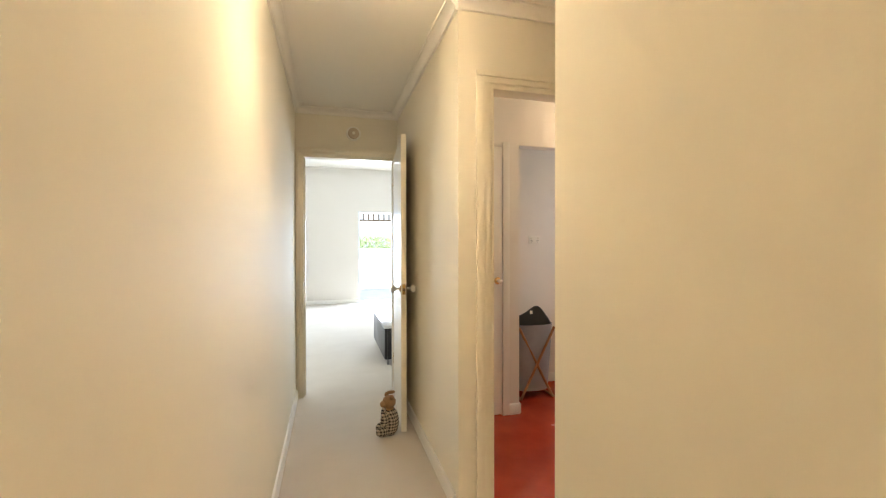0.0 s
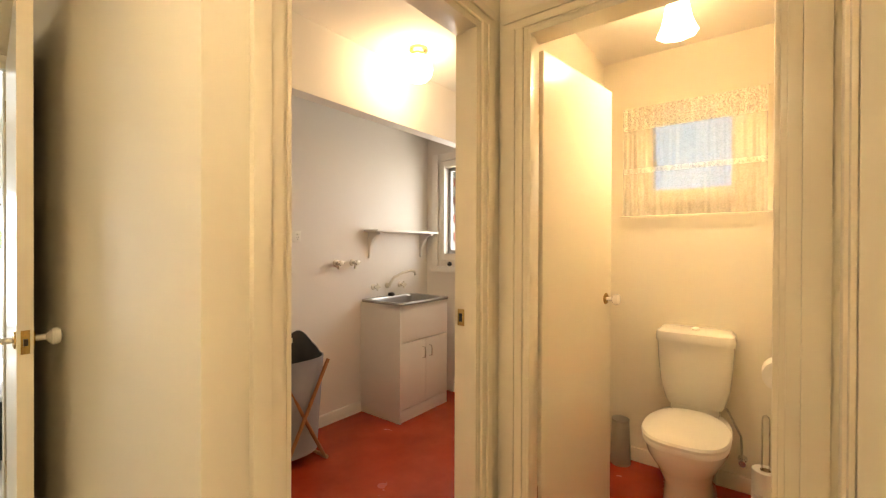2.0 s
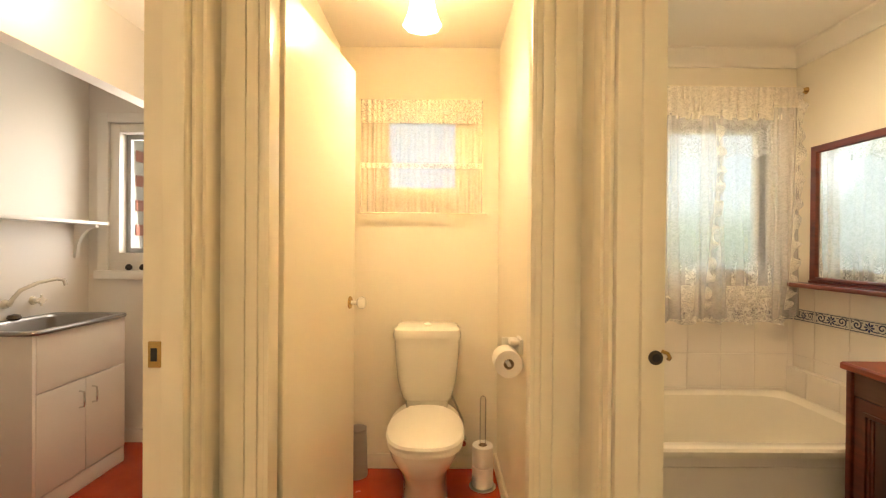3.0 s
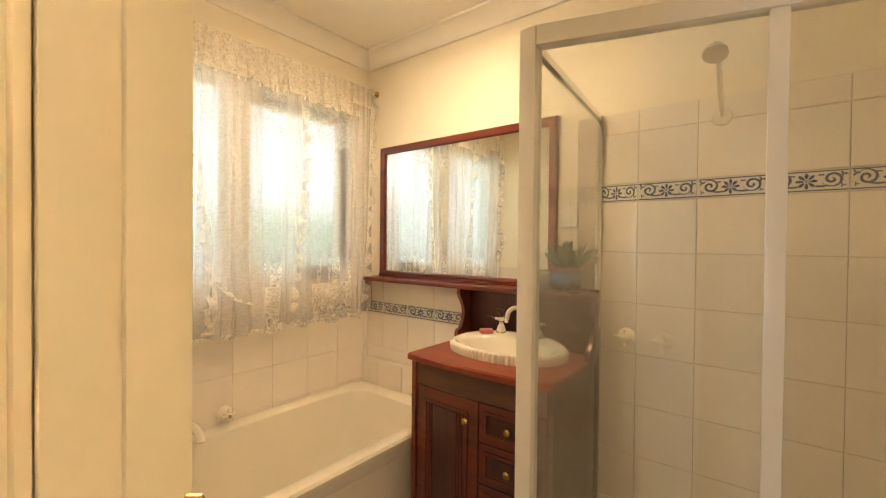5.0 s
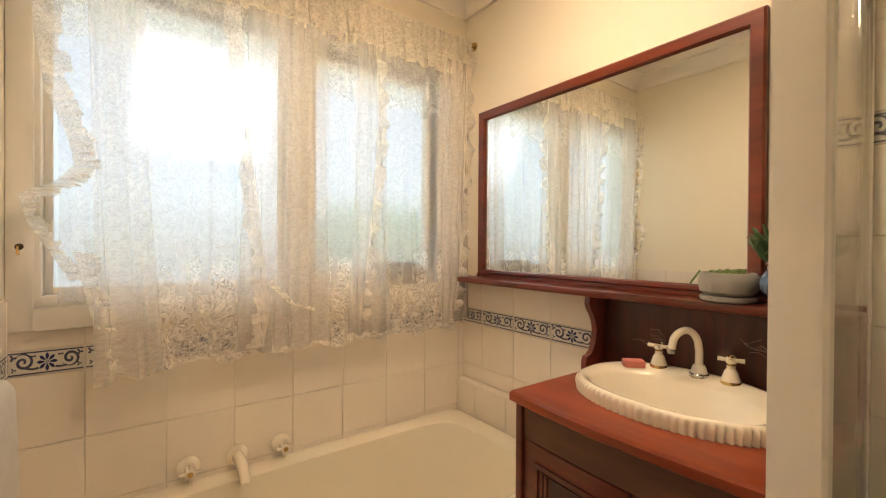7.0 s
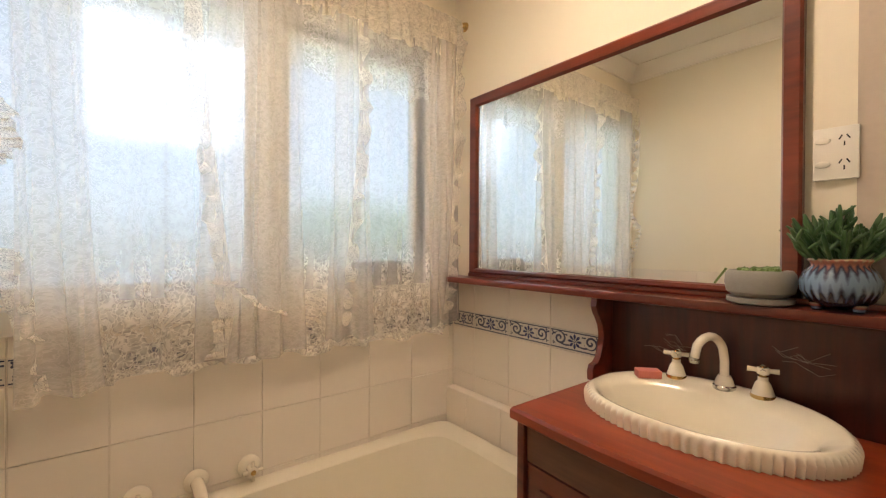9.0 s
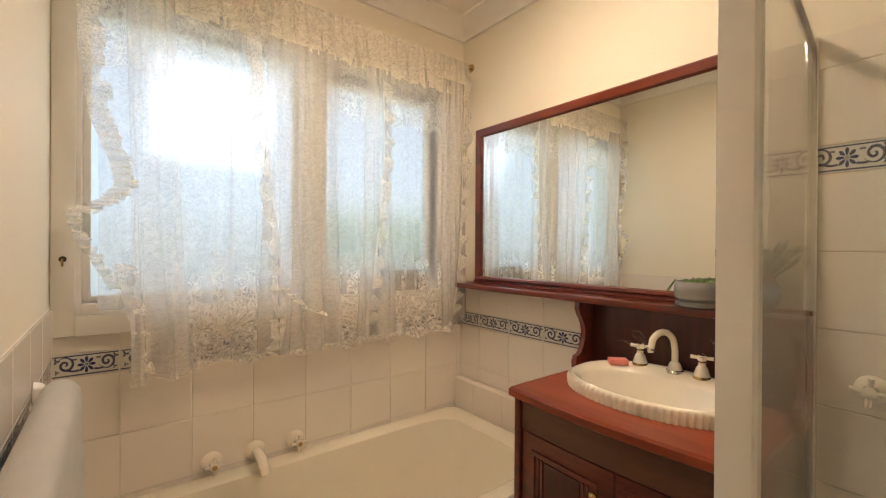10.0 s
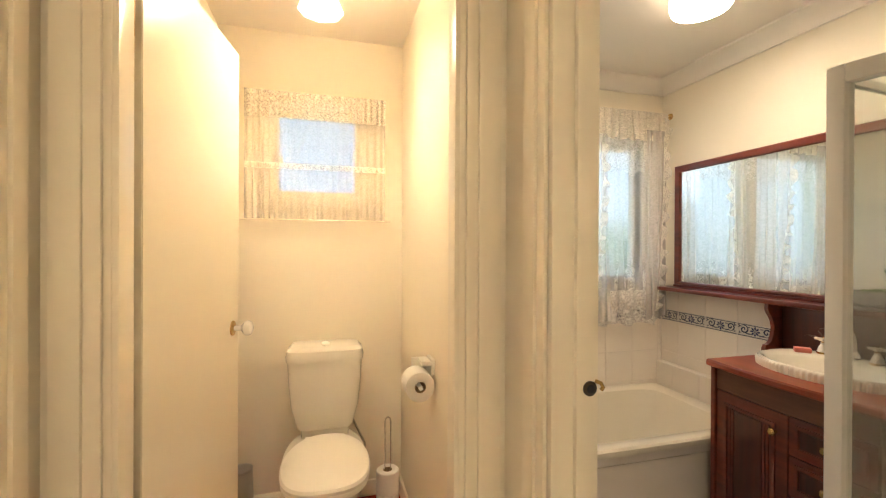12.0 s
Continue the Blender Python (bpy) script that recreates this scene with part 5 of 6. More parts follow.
part("glazing_bar", boxes((X0 + 0.062, X0 + 0.071, 0.4145, 0.4155, 1.09, 1.97)), TRIMWHITE, w1)

# lace curtain: gathered net, worked hem, frilled edges
cx = 3.15
lcur = thing("lace_curtain", (cx, 0.1, 2.15), "ivory lace window curtain with gathered heading and frilled edges", "curtain")


def net(name, y0, y1, z0, z1, x, mat, folds, depth, seed, hem=0.0, spread=0.0, uvs=1.0, flare=None):
    rnd = random.Random(seed)
    n, rows = folds * 8, 30
    jit = [rnd.uniform(-0.3, 0.3) for _ in range(folds + 2)]
    bm = bmesh.new()
    uv = bm.loops.layers.uv.new("UVMap")
    grid = []
    for k in range(rows + 1):
        t = k / rows
        line = []
        for i in range(n + 1):
            u = i / n
            ph = u * folds
            zb = z0 + hem * math.sin(u * folds * 2.7 + seed) * 0.5 + hem * 0.6 * noise.noise((u * 6, seed, 0))
            z = z1 + (zb - z1) * t
            off = depth * (0.35 + 0.65 * t) * math.sin(2 * math.pi * (ph + jit[int(ph)])) * (0.7 + 0.6 * noise.noise((u * 6, t * 1.5, seed)))
            y = y0 + (y1 - y0) * u
            if flare:
                y += flare(u, t)
            y += spread * t * (u - 0.5) + 0.012 * t * math.sin(ph * 4.1 + 3 * t)
            line.append(bm.verts.new((x + off, y, z)))
        grid.append(line)
    for k in range(rows):
        for i in range(n):
            f = bm.faces.new((grid[k][i], grid[k][i + 1], grid[k + 1][i + 1], grid[k + 1][i]))
            for lo, (a, b) in zip(f.loops, ((i, k), (i + 1, k), (i + 1, k + 1), (i, k + 1))):
                lo[uv].uv = (abs(y1 - y0) * a / n * 1.3 * uvs, (z1 - z0) * b / rows * uvs)
    return part(name, bm, mat, lcur, smooth=80)


def frill(name, path, width, seed, mat=None, side=-1.0):
    """A ruffled lace strip that hangs along a path of (y, z)."""
    pts = []
    for (a, b) in zip(path[:-1], path[1:]):
        for k in range(22):
            pts.append(Vector((0, *a)).lerp(Vector((0, *b)), k / 22))
    pts.append(Vector((0, *path[-1])))
    bm = bmesh.new()
    uv = bm.loops.layers.uv.new("UVMap")
    cols = 6
    grid = []
    for k, p in enumerate(pts):
        line = []
        for i in range(cols + 1):
            u = i / cols
            ruff = math.sin(k * 0.8 + seed + 2.6 * noise.noise((k * 0.13, seed, 0)))
            line.append(bm.verts.new((cx - 0.028 - 0.022 * u * ruff, p.y + side * width * u * (0.85 + 0.45 * noise.noise((k * 0.16, seed * 3.1, 1)) + 0.16 * noise.noise((k * 0.5, seed, 2))), p.z - 0.008 * u * math.cos(k * 1.05 + seed))))
        grid.append(line)
    for k in range(len(grid) - 1):
        for i in range(cols):
            f = bm.faces.new((grid[k][i], grid[k][i + 1], grid[k + 1][i + 1], grid[k + 1][i]))
            for lo, (a, b) in zip(f.loops, ((i, k), (i + 1, k), (i + 1, k + 1), (i, k + 1))):
                lo[uv].uv = (a / cols * width * 2, b * 0.03)
    return part(name, bm, mat or LACE_EDGE, lcur, smooth=80)


net("heading_band", -0.62, 0.86, 1.985, 2.165, cx - 0.012, LACE_HEAD, 46, 0.012, 21, 0.012)
net("lace_top_band", -0.60, 0.83, 1.78, 2.02, cx - 0.004, LACE_SHEER, 20, 0.012, 27, 0.03)
net("sheer_panel", -0.60, 0.80, 1.06, 2.14, cx + 0.01, LACE_VOILE, 16, 0.016, 22)
net("lace_hem_band", -0.585, 0.74, 0.862, 1.24, cx + 0.006, LACE, 16, 0.018, 23, 0.02, -0.06)
net("hem_edging", -0.565, 0.72, 0.850, 0.872, cx + 0.004, LACE_EDGE, 16, 0.018, 23, 0.02, -0.02)
net("side_panel", 0.06, 0.33, 0.865, 2.0, cx - 0.02, LACE_VOILE, 6, 0.022, 24, 0.02, 0.05)
net("side_panel", -0.17, -0.05, 0.885, 2.0, cx - 0.024, LACE_VOILE, 4, 0.02, 28, 0.02, 0.06)
net("side_panel", -0.60, -0.46, 0.89, 2.05, cx - 0.02, LACE_VOILE, 5, 0.018, 25, 0.02, 0.02)
net("side_panel", 0.61, 0.735, 0.84, 2.05, cx - 0.025, LACE_VOILE, 4, 0.02, 26, 0.02, 0.03, flare=lambda u, t: -0.04 * t)
frill("frill", [(0.845, 2.02), (0.835, 1.78), (0.815, 1.62), (0.77, 1.50), (0.755, 1.43), (0.79, 1.385), (0.86, 1.345)], 0.06, 1)
frill("frill", [(0.865, 1.345), (0.845, 1.27), (0.80, 1.19), (0.765, 1.12)], 0.035, 9)
frill("frill", [(0.76, 1.20), (0.72, 1.02), (0.69, 0.85)], 0.05, 6)
frill("frill", [(0.36, 2.05), (0.335, 1.72), (0.31, 1.45), (0.28, 1.20), (0.26, 1.0), (0.28, 0.88)], 0.055, 2, None, 1.0)
frill("frill", [(-0.13, 2.0), (-0.14, 1.7), (-0.12, 1.4), (-0.09, 1.12), (-0.06, 0.93)], 0.045, 3, None, -1.0)
frill("frill", [(-0.585, 2.13), (-0.575, 1.75), (-0.565, 1.4), (-0.545, 1.1), (-0.52, 0.93)], 0.05, 4)
frill("frill", [(0.28, 1.10), (0.20, 1.02), (0.12, 0.99)], 0.02, 8)
part("curtain_rod", tube([(cx, -0.648, 2.152), (cx, 0.88, 2.152)], 0.007, 10), CREAM_METAL, lcur)
part("rod_end", lathe_axis((cx, -0.654, 2.152), (0, 1, 0), [(0.02, 0), (0.016, 0.012), (0.01, 0.02)], 16), BRASS, lcur)
for nm, c, ax in (("wall_hook", (EB - 0.0165, 0.872, 1.21), (-1, 0, 0)), ("wall_hook", (3.185, SB, 1.205), (0, 1, 0))):
    a = Vector(ax)
    c = Vector(c)
    hk = thing(nm, c, "small worn brass cup hook screwed to the wall", "hook")
    part("plate", lathe_axis(c + a * 0.0005, ax, [(0.009, 0), (0.008, 0.003), (0.003, 0.006)], 14), DARKMETAL, hk)
    part("hook", tube([c + a * 0.004, c + a * 0.016, c + a * 0.024 + Vector((0, 0, -0.008)), c + a * 0.022 + Vector((0, 0, -0.018)), c + a * 0.012 + Vector((0, 0, -0.02)), c + a * 0.008 + Vector((0, 0, -0.012))], 0.0028, 8), BRASS, hk)

# bath tub
tub = thing("bath_tub", (2.85, 0.17, 0), "ivory enamelled built-in bath tub with a tiled front", "bath tub")


def tl(a, b, z, p, dx=0.0, dy=0.0):
    return ellipse(2.8475 + dx, 0.148 + dy, z, a, b, 56, p)


shell = [tl(0.362, 0.738, 0.425, 24), tl(0.363, 0.744, 0.432, 24), tl(0.363, 0.744, 0.450, 24), tl(0.355, 0.738, 0.460, 20), tl(0.30, 0.665, 0.460, 9), tl(0.288, 0.652, 0.452, 8), tl(0.27, 0.62, 0.36, 6), tl(0.25, 0.57, 0.20, 5), tl(0.22, 0.52, 0.12, 4), tl(0.15, 0.42, 0.105, 3)]
part("shell", loft(shell, False, True), CERAMIC, tub)
part("waste", lathe(2.85, 0.60, [(0.03, 0.118), (0.032, 0.123), (0.01, 0.125)], 18), CHROME, tub)
part("front_panel", boxes((2.515, 2.545, -0.59, 0.89, 0.0, 0.372), bevel=0.002), TILE, tub, "plain cream panel")
part("top_strip", boxes((2.511, 2.545, -0.59, 0.89, 0.376, 0.424), bevel=0.003), TILE, tub)
for nm, y, hdl in (("bath_tap", 0.487, True), ("bath_spout", 0.345, False), ("bath_tap", 0.20, True)):
    z = 0.508
    tp = thing(nm, (EB - 0.01, y, z), "ivory enamelled bath tap with a cross handle" if hdl else "ivory enamelled bath spout on the tiled wall", "tap")
    part("flange", lathe_axis((EB - 0.0125, y, z), (-1, 0, 0), [(0.034, 0), (0.034, 0.004), (0.026, 0.014), (0.016, 0.02)], 24), CREAM_METAL, tp)
    if hdl:
        part("stem", lathe_axis((EB - 0.032, y, z), (-1, 0, 0), [(0.012, 0), (0.012, 0.02), (0.015, 0.024), (0.015, 0.036), (0.008, 0.04)], 16), CREAM_METAL, tp)
        part("cross_handle", join(tube([(EB - 0.062, y - 0.03, z), (EB - 0.062, y + 0.03, z)], [0.0055] * 2, 10), tube([(EB - 0.062, y, z - 0.03), (EB - 0.062, y, z + 0.03)], 0.0055, 10)), CREAM_METAL, tp)
        part("cap", lathe_axis((EB - 0.072, y, z), (-1, 0, 0), [(0.008, 0), (0.007, 0.003)], 14), BRASS, tp)
    else:
        part("spout", tube([(EB - 0.03, y, z), (EB - 0.07, y, z + 0.002), (EB - 0.11, y, z - 0.006), (EB - 0.135, y, z - 0.022), (EB - 0.145, y, z - 0.04)], [0.018, 0.018, 0.017, 0.016, 0.015], 14), CREAM_METAL, tp)

# vanity
vx0, vx1, vf = 1.835, 2.465, -0.205


def bow(x, bulge=0.022):
    u = (x - vx0) / (vx1 - vx0)
    return bulge * math.sin(math.pi * u)


van = thing("vanity_cabinet", (2.15, -0.43, 0), "red-stained timber vanity cabinet with panelled door and drawers", "vanity")
xs = [vx0 + (vx1 - vx0) * k / 24 for k in range(25)]


def top_loop(z, e):
    return [(x + (e if x == vx1 else (-e if x == vx0 else 0)), vf + bow(x) + e, z) for x in xs] + [(vx1 + e, SB + 0.0045, z), (vx0 - e, SB + 0.0045, z)]


def slab_with_hole(rings, hole):
    """A slab through the given outer rings, with an oval cut-out; hole: centre and half axes."""
    bm = loft(rings, False, False)
    for ring, z in ((rings[0], rings[0][0][2]), (rings[-1], rings[-1][0][2])):
        edges = []
        for lp in (ring, ellipse(hole[0], hole[1], z, hole[2], hole[3], 48)):
            vs = [bm.verts.new(c) for c in lp]
            edges += [bm.edges.new((vs[i], vs[(i + 1) % len(vs)])) for i in range(len(vs))]
        bmesh.ops.triangle_fill(bm, use_beauty=True, use_dissolve=False, edges=edges)
    bm2 = loft([ellipse(hole[0], hole[1], r[0][2], hole[2], hole[3], 48) for r in (rings[0], rings[-1])], False, False)
    bm = join(bm, bm2)
    bmesh.ops.remove_doubles(bm, verts=bm.verts[:], dist=0.0001)
    bmesh.ops.recalc_face_normals(bm, faces=bm.faces[:])
    return bm


part("vanity_top", slab_with_hole([top_loop(0.796, -0.004), top_loop(0.799, 0.0), top_loop(0.818, 0.0), top_loop(0.825, -0.005)], (2.15, -0.452, 0.212, 0.145)), REDTOP, van, "orange-red stained bow-fronted top")


def front_strip(z0, z1, xa, xb, d, thick=0.018, n=10):
    """A curved board that follows the bow front."""
    rows = [xa + (xb - xa) * k / n for k in range(n + 1)]
    out = []
    for z in (z0, z1):
        out.append([(x, vf - 0.03 + bow(x, 0.018) + d, z) for x in rows] + [(x, vf - 0.03 + bow(x, 0.018) + d - thick, z) for x in reversed(rows)])
    return loft(out)


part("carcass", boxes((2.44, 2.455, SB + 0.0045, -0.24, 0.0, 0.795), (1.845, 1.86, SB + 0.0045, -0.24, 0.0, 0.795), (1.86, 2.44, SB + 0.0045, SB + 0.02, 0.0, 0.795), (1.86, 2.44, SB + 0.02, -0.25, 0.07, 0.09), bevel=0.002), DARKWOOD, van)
part("corner_post", boxes((2.436, 2.457, -0.2395, -0.222, 0.0, 0.795), bevel=0.004), REDWOOD, van)
part("frieze", front_strip(0.70, 0.795, 1.862, 2.434, 0.0), BROWNWOOD, van, "worn brown timber frieze")
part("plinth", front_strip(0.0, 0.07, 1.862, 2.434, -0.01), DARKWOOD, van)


def panelled(name, xa, xb, z0, z1):
    p = part(name, front_strip(z0, z1, xa, xb, 0.0), REDWOOD, van)
    m = 0.055 if z1 - z0 > 0.3 else 0.035
    part("moulding", join(front_strip(z1 - m, z1 - m + 0.012, xa + m - 0.012, xb - m + 0.012, 0.008, 0.010), front_strip(z0 + m - 0.012, z0 + m, xa + m - 0.012, xb - m + 0.012, 0.008, 0.010),
                          front_strip(z0 + m, z1 - m, xa + m - 0.012, xa + m, 0.008, 0.010, 3), front_strip(z0 + m, z1 - m, xb - m, xb - m + 0.012, 0.008, 0.010, 3)), REDWOOD, p)
    if z1 - z0 > 0.3:
        for xx in (xa + m + 0.012, xa + m + 0.026, xb - m - 0.032, xb - m - 0.018):
            part("bead", front_strip(z0 + m + 0.004, z1 - m - 0.004, xx, xx + 0.007, 0.0075, 0.007, 2), REDWOOD, p)
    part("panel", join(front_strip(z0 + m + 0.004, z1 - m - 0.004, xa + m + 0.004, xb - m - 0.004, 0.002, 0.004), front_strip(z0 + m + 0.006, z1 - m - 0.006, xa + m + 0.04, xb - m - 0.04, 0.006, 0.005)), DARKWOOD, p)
    return p


dr = panelled("door", 2.125, 2.432, 0.075, 0.695)
part("knob", lathe_axis((2.17, vf - 0.03 + bow(2.17, 0.018), 0.62), (0, 1, 0), [(0.008, 0), (0.006, 0.008), (0.013, 0.016), (0.014, 0.022), (0.008, 0.028)], 18), BRASS, dr, "round brass knob")
for k, (z0, z1) in enumerate(((0.555, 0.695), (0.405, 0.55), (0.24, 0.40), (0.075, 0.235))):
    dw = panelled("drawer", 1.866, 2.12, z0, z1)
    part("knob", lathe_axis((1.995, vf - 0.03 + bow(1.995, 0.018) + 0.003, (z0 + z1) / 2), (0, 1, 0), [(0.008, 0), (0.006, 0.008), (0.013, 0.016), (0.014, 0.022), (0.008, 0.028)], 18), BRASS, dw, "round brass knob")
part("backboard", boxes((1.85, 2.452, SB + 0.0045, SB + 0.018, 0.8255, 1.0595), bevel=0.002), DARKWOOD, van, "dark red backboard with scratches")
scr = [(SB + 0.006, 0.8255), (SB + 0.118, 0.8255), (SB + 0.120, 0.85), (SB + 0.112, 0.868), (SB + 0.094, 0.872), (SB + 0.080, 0.885), (SB + 0.068, 0.915), (SB + 0.062, 0.945), (SB + 0.068, 0.975), (SB + 0.082, 1.0), (SB + 0.096, 1.018),
       (SB + 0.104, 1.036), (SB + 0.100, 1.0595), (SB + 0.006, 1.0595)]
for x in (2.453, 1.832):
    part("scroll_bracket", loft([[(x + d, y, z) for y, z in scr] for d in (0.0, 0.018)]), REDWOOD, van, "scroll-cut side bracket", 30)
PALE_SCRATCH = surface("pale_scratch", (0.35, 0.27, 0.22), 0.8)
for sx, sz, n in ((2.36, 0.955, 9), (2.08, 0.965, 9)):
    rnd = random.Random(int(sx * 100))
    for k in range(n):
        x, z = sx - rnd.uniform(0, 0.09), sz + rnd.uniform(-0.03, 0.02)
        part("scratch", tube([(x, SB + 0.0186, z), (x - rnd.uniform(0.01, 0.03), SB + 0.0186, z - rnd.uniform(-0.008, 0.014)), (x - rnd.uniform(0.03, 0.06), SB + 0.0186, z - rnd.uniform(-0.012, 0.03))], 0.0005, 4), PALE_SCRATCH, van)

shelf = thing("mirror_shelf", (2.5, SB + 0.05, 1.06), "long red-stained timber shelf below the mirror", "shelf")
part("board", boxes((1.83, 3.192, SB + 0.0045, SB + 0.112, 1.06, 1.083), bevel=0.006), REDWOOD, shelf)
part("back_rail", boxes((1.83, 3.10, SB + 0.0045, SB + 0.022, 1.0835, 1.097), bevel=0.002), REDWOOD, shelf)

mir = thing("wall_mirror", (2.55, SB + 0.01, 1.098), "large wall mirror in a red-stained timber frame", "mirror")
m0, m1, z0, z1, fw = 2.012, 3.09, 1.098, 1.822, 0.040
part("frame", loft([[(m0, SB + 0.0045, z0)] * 1 + [(m1, SB + 0.0045, z0), (m1, SB + 0.0045, z1), (m0, SB + 0.0045, z1)],
                    [(m0, SB + 0.024, z0), (m1, SB + 0.024, z0), (m1, SB + 0.024, z1), (m0, SB + 0.024, z1)],
                    [(m0 + 0.006, SB + 0.029, z0 + 0.006), (m1 - 0.006, SB + 0.029, z0 + 0.006), (m1 - 0.006, SB + 0.029, z1 - 0.006), (m0 + 0.006, SB + 0.029, z1 - 0.006)],
                    [(m0 + fw - 0.006, SB + 0.026, z0 + fw * 0.4), (m1 - fw + 0.006, SB + 0.026, z0 + fw * 0.4), (m1 - fw + 0.006, SB + 0.026, z1 - fw + 0.006), (m0 + fw - 0.006, SB + 0.026, z1 - fw + 0.006)],
                    [(m0 + fw, SB + 0.014, z0 + fw * 0.5), (m1 - fw, SB + 0.014, z0 + fw * 0.5), (m1 - fw, SB + 0.014, z1 - fw), (m0 + fw, SB + 0.014, z1 - fw)]], False, False), REDWOOD, mir, smooth=20)
part("mirror_glass", boxes((m0 + 0.02, m1 - 0.02, SB + 0.008, SB + 0.0135, z0 + 0.01, z1 - 0.02)), MIRROR, mir, "clear mirror glass", None)

# basin, taps and soap
bas = thing("wash_basin", (2.14, -0.42, 0.825), "oval ivory drop-in basin with a fluted rim", "basin")
bc = (2.15, -0.463)
N = 672
bl = [ellipse(*bc, 0.8255, 0.250, 0.170, N, 2.1, 0.016, 84), ellipse(*bc, 0.848, 0.252, 0.172, N, 2.1, 0.019, 84), ellipse(*bc, 0.855, 0.251, 0.171, N, 2.1, 0.011, 84), ellipse(*bc, 0.861, 0.248, 0.168, N, 2.1), ellipse(*bc, 0.865, 0.242, 0.162, N, 2.1),
      ellipse(bc[0], bc[1] + 0.004, 0.865, 0.236, 0.156, N, 2.1), ellipse(bc[0], bc[1] + 0.026, 0.861, 0.213, 0.121, N, 2.1), ellipse(bc[0], bc[1] + 0.027, 0.850, 0.204, 0.114, N, 2.1), ellipse(bc[0], bc[1] + 0.027, 0.79, 0.17, 0.095, N, 2.1),
      ellipse(bc[0], bc[1] + 0.027, 0.745, 0.115, 0.072, N), ellipse(bc[0], bc[1] + 0.027, 0.735, 0.03, 0.03, N)]
bl = [[(x, y, z + (0.016 * max(0.0, (bc[1] - y) / 0.17) if z > 0.846 else 0.0)) for x, y, z in lp] for lp in bl]
part("bowl", loft(bl, False, True), CERAMIC, bas, "", 50)
part("waste", lathe(bc[0], bc[1] + 0.03, [(0.022, 0.7355), (0.024, 0.739), (0.008, 0.741)], 20), CHROME, bas)
ty = -0.598
sp = thing("basin_spout", (2.145, ty, 0.876), "ivory gooseneck basin spout with a chrome base ring", "tap")
part("base_ring", lathe(2.145, ty, [(0.024, 0.870), (0.024, 0.881), (0.021, 0.884)], 24), CHROME, sp)
part("spout", join(lathe(2.145, ty, [(0.021, 0.884), (0.017, 0.898), (0.0125, 0.906)], 24),
                   tube([(2.145, ty, 0.90), (2.145, ty, 0.94), (2.148, ty + 0.002, 0.968)] + [(2.148 + 0.004 * k, ty + 0.041 - 0.039 * math.cos(radians(22.5 * k)), 0.968 + 0.031 * math.sin(radians(22.5 * k))) for k in range(1, 8)] + [(2.18, ty + 0.080, 0.953)], 0.0098, 16)), CREAM_METAL, sp)
part("aerator", lathe(2.181, ty + 0.080, [(0.0102, 0.954), (0.0112, 0.945), (0.0095, 0.940)], 18), CHROME, sp)
for x in (2.253, 2.07):
    tp = thing("basin_tap", (x, ty, 0.876), "ivory basin tap with a cross handle", "tap", "taps on the basin")
    part("base_ring", lathe(x, ty, [(0.0235, 0.868), (0.0235, 0.879), (0.022, 0.8815)], 24), BRASS, tp)
    part("base", lathe(x, ty, [(0.0225, 0.8816), (0.021, 0.886), (0.015, 0.905), (0.010, 0.912), (0.010, 0.920)], 24), CREAM_METAL, tp)
    part("neck", lathe(x, ty, [(0.0085, 0.9202), (0.0085, 0.926)], 16), BRASS, tp)
    part("cross_handle", join(lathe(x, ty, [(0.011, 0.9262), (0.013, 0.931), (0.011, 0.941)], 18), *[tube([(x, ty, 0.934), (x + 0.029 * math.cos(a), ty + 0.029 * math.sin(a), 0.935)], [0.0045, 0.006], 10) for a in (radians(15 + 90 * k) for k in range(4))]), CREAM_METAL, tp)
    part("cap", lathe(x, ty, [(0.007, 0.9415), (0.005, 0.944)], 14), BRASS, tp)
bm = boxes((-0.029, 0.029, -0.019, 0.019, 0.871, 0.891), bevel=0.004)
for v in bm.verts:
    v.co = Matrix.Rotation(radians(44), 3, "Z") @ v.co + Vector((2.303, -0.551, 0))
solid("soap_bar", bm, SOAPM, "pink bar of soap on the basin rim", "soap")

# pots on the shelf
gp = thing("succulent_bowl", (2.075, SB + 0.06, 1.0835), "squat grey stoneware bowl with a small trailing succulent", "pot plant")
gy = SB + 0.068
part("saucer", lathe(2.075, gy, [(0.050, 1.0837), (0.061, 1.088), (0.062, 1.098), (0.057, 1.099)], 36), GREYPOT, gp)
part("bowl", lathe(2.075, gy, [(0.048, 1.0995), (0.062, 1.110), (0.066, 1.130), (0.064, 1.150), (0.058, 1.158), (0.053, 1.157), (0.052, 1.148)], 36), GREYPOT, gp)
part("soil", lathe(2.075, gy, [(0.051, 1.147), (0.03, 1.149)], 24), SOIL, gp)
rnd = random.Random(5)


def sprig(c, d, ln, r, mat, n=6):
    pts = [Vector(c) + Vector(d) * ln * t + Vector((0, 0, -0.25 * ln * t * t)) for t in (k / n for k in range(n + 1))]
    return tube(pts, [r * (1 - 0.35 * k / n) for k in range(n + 1)], 6)


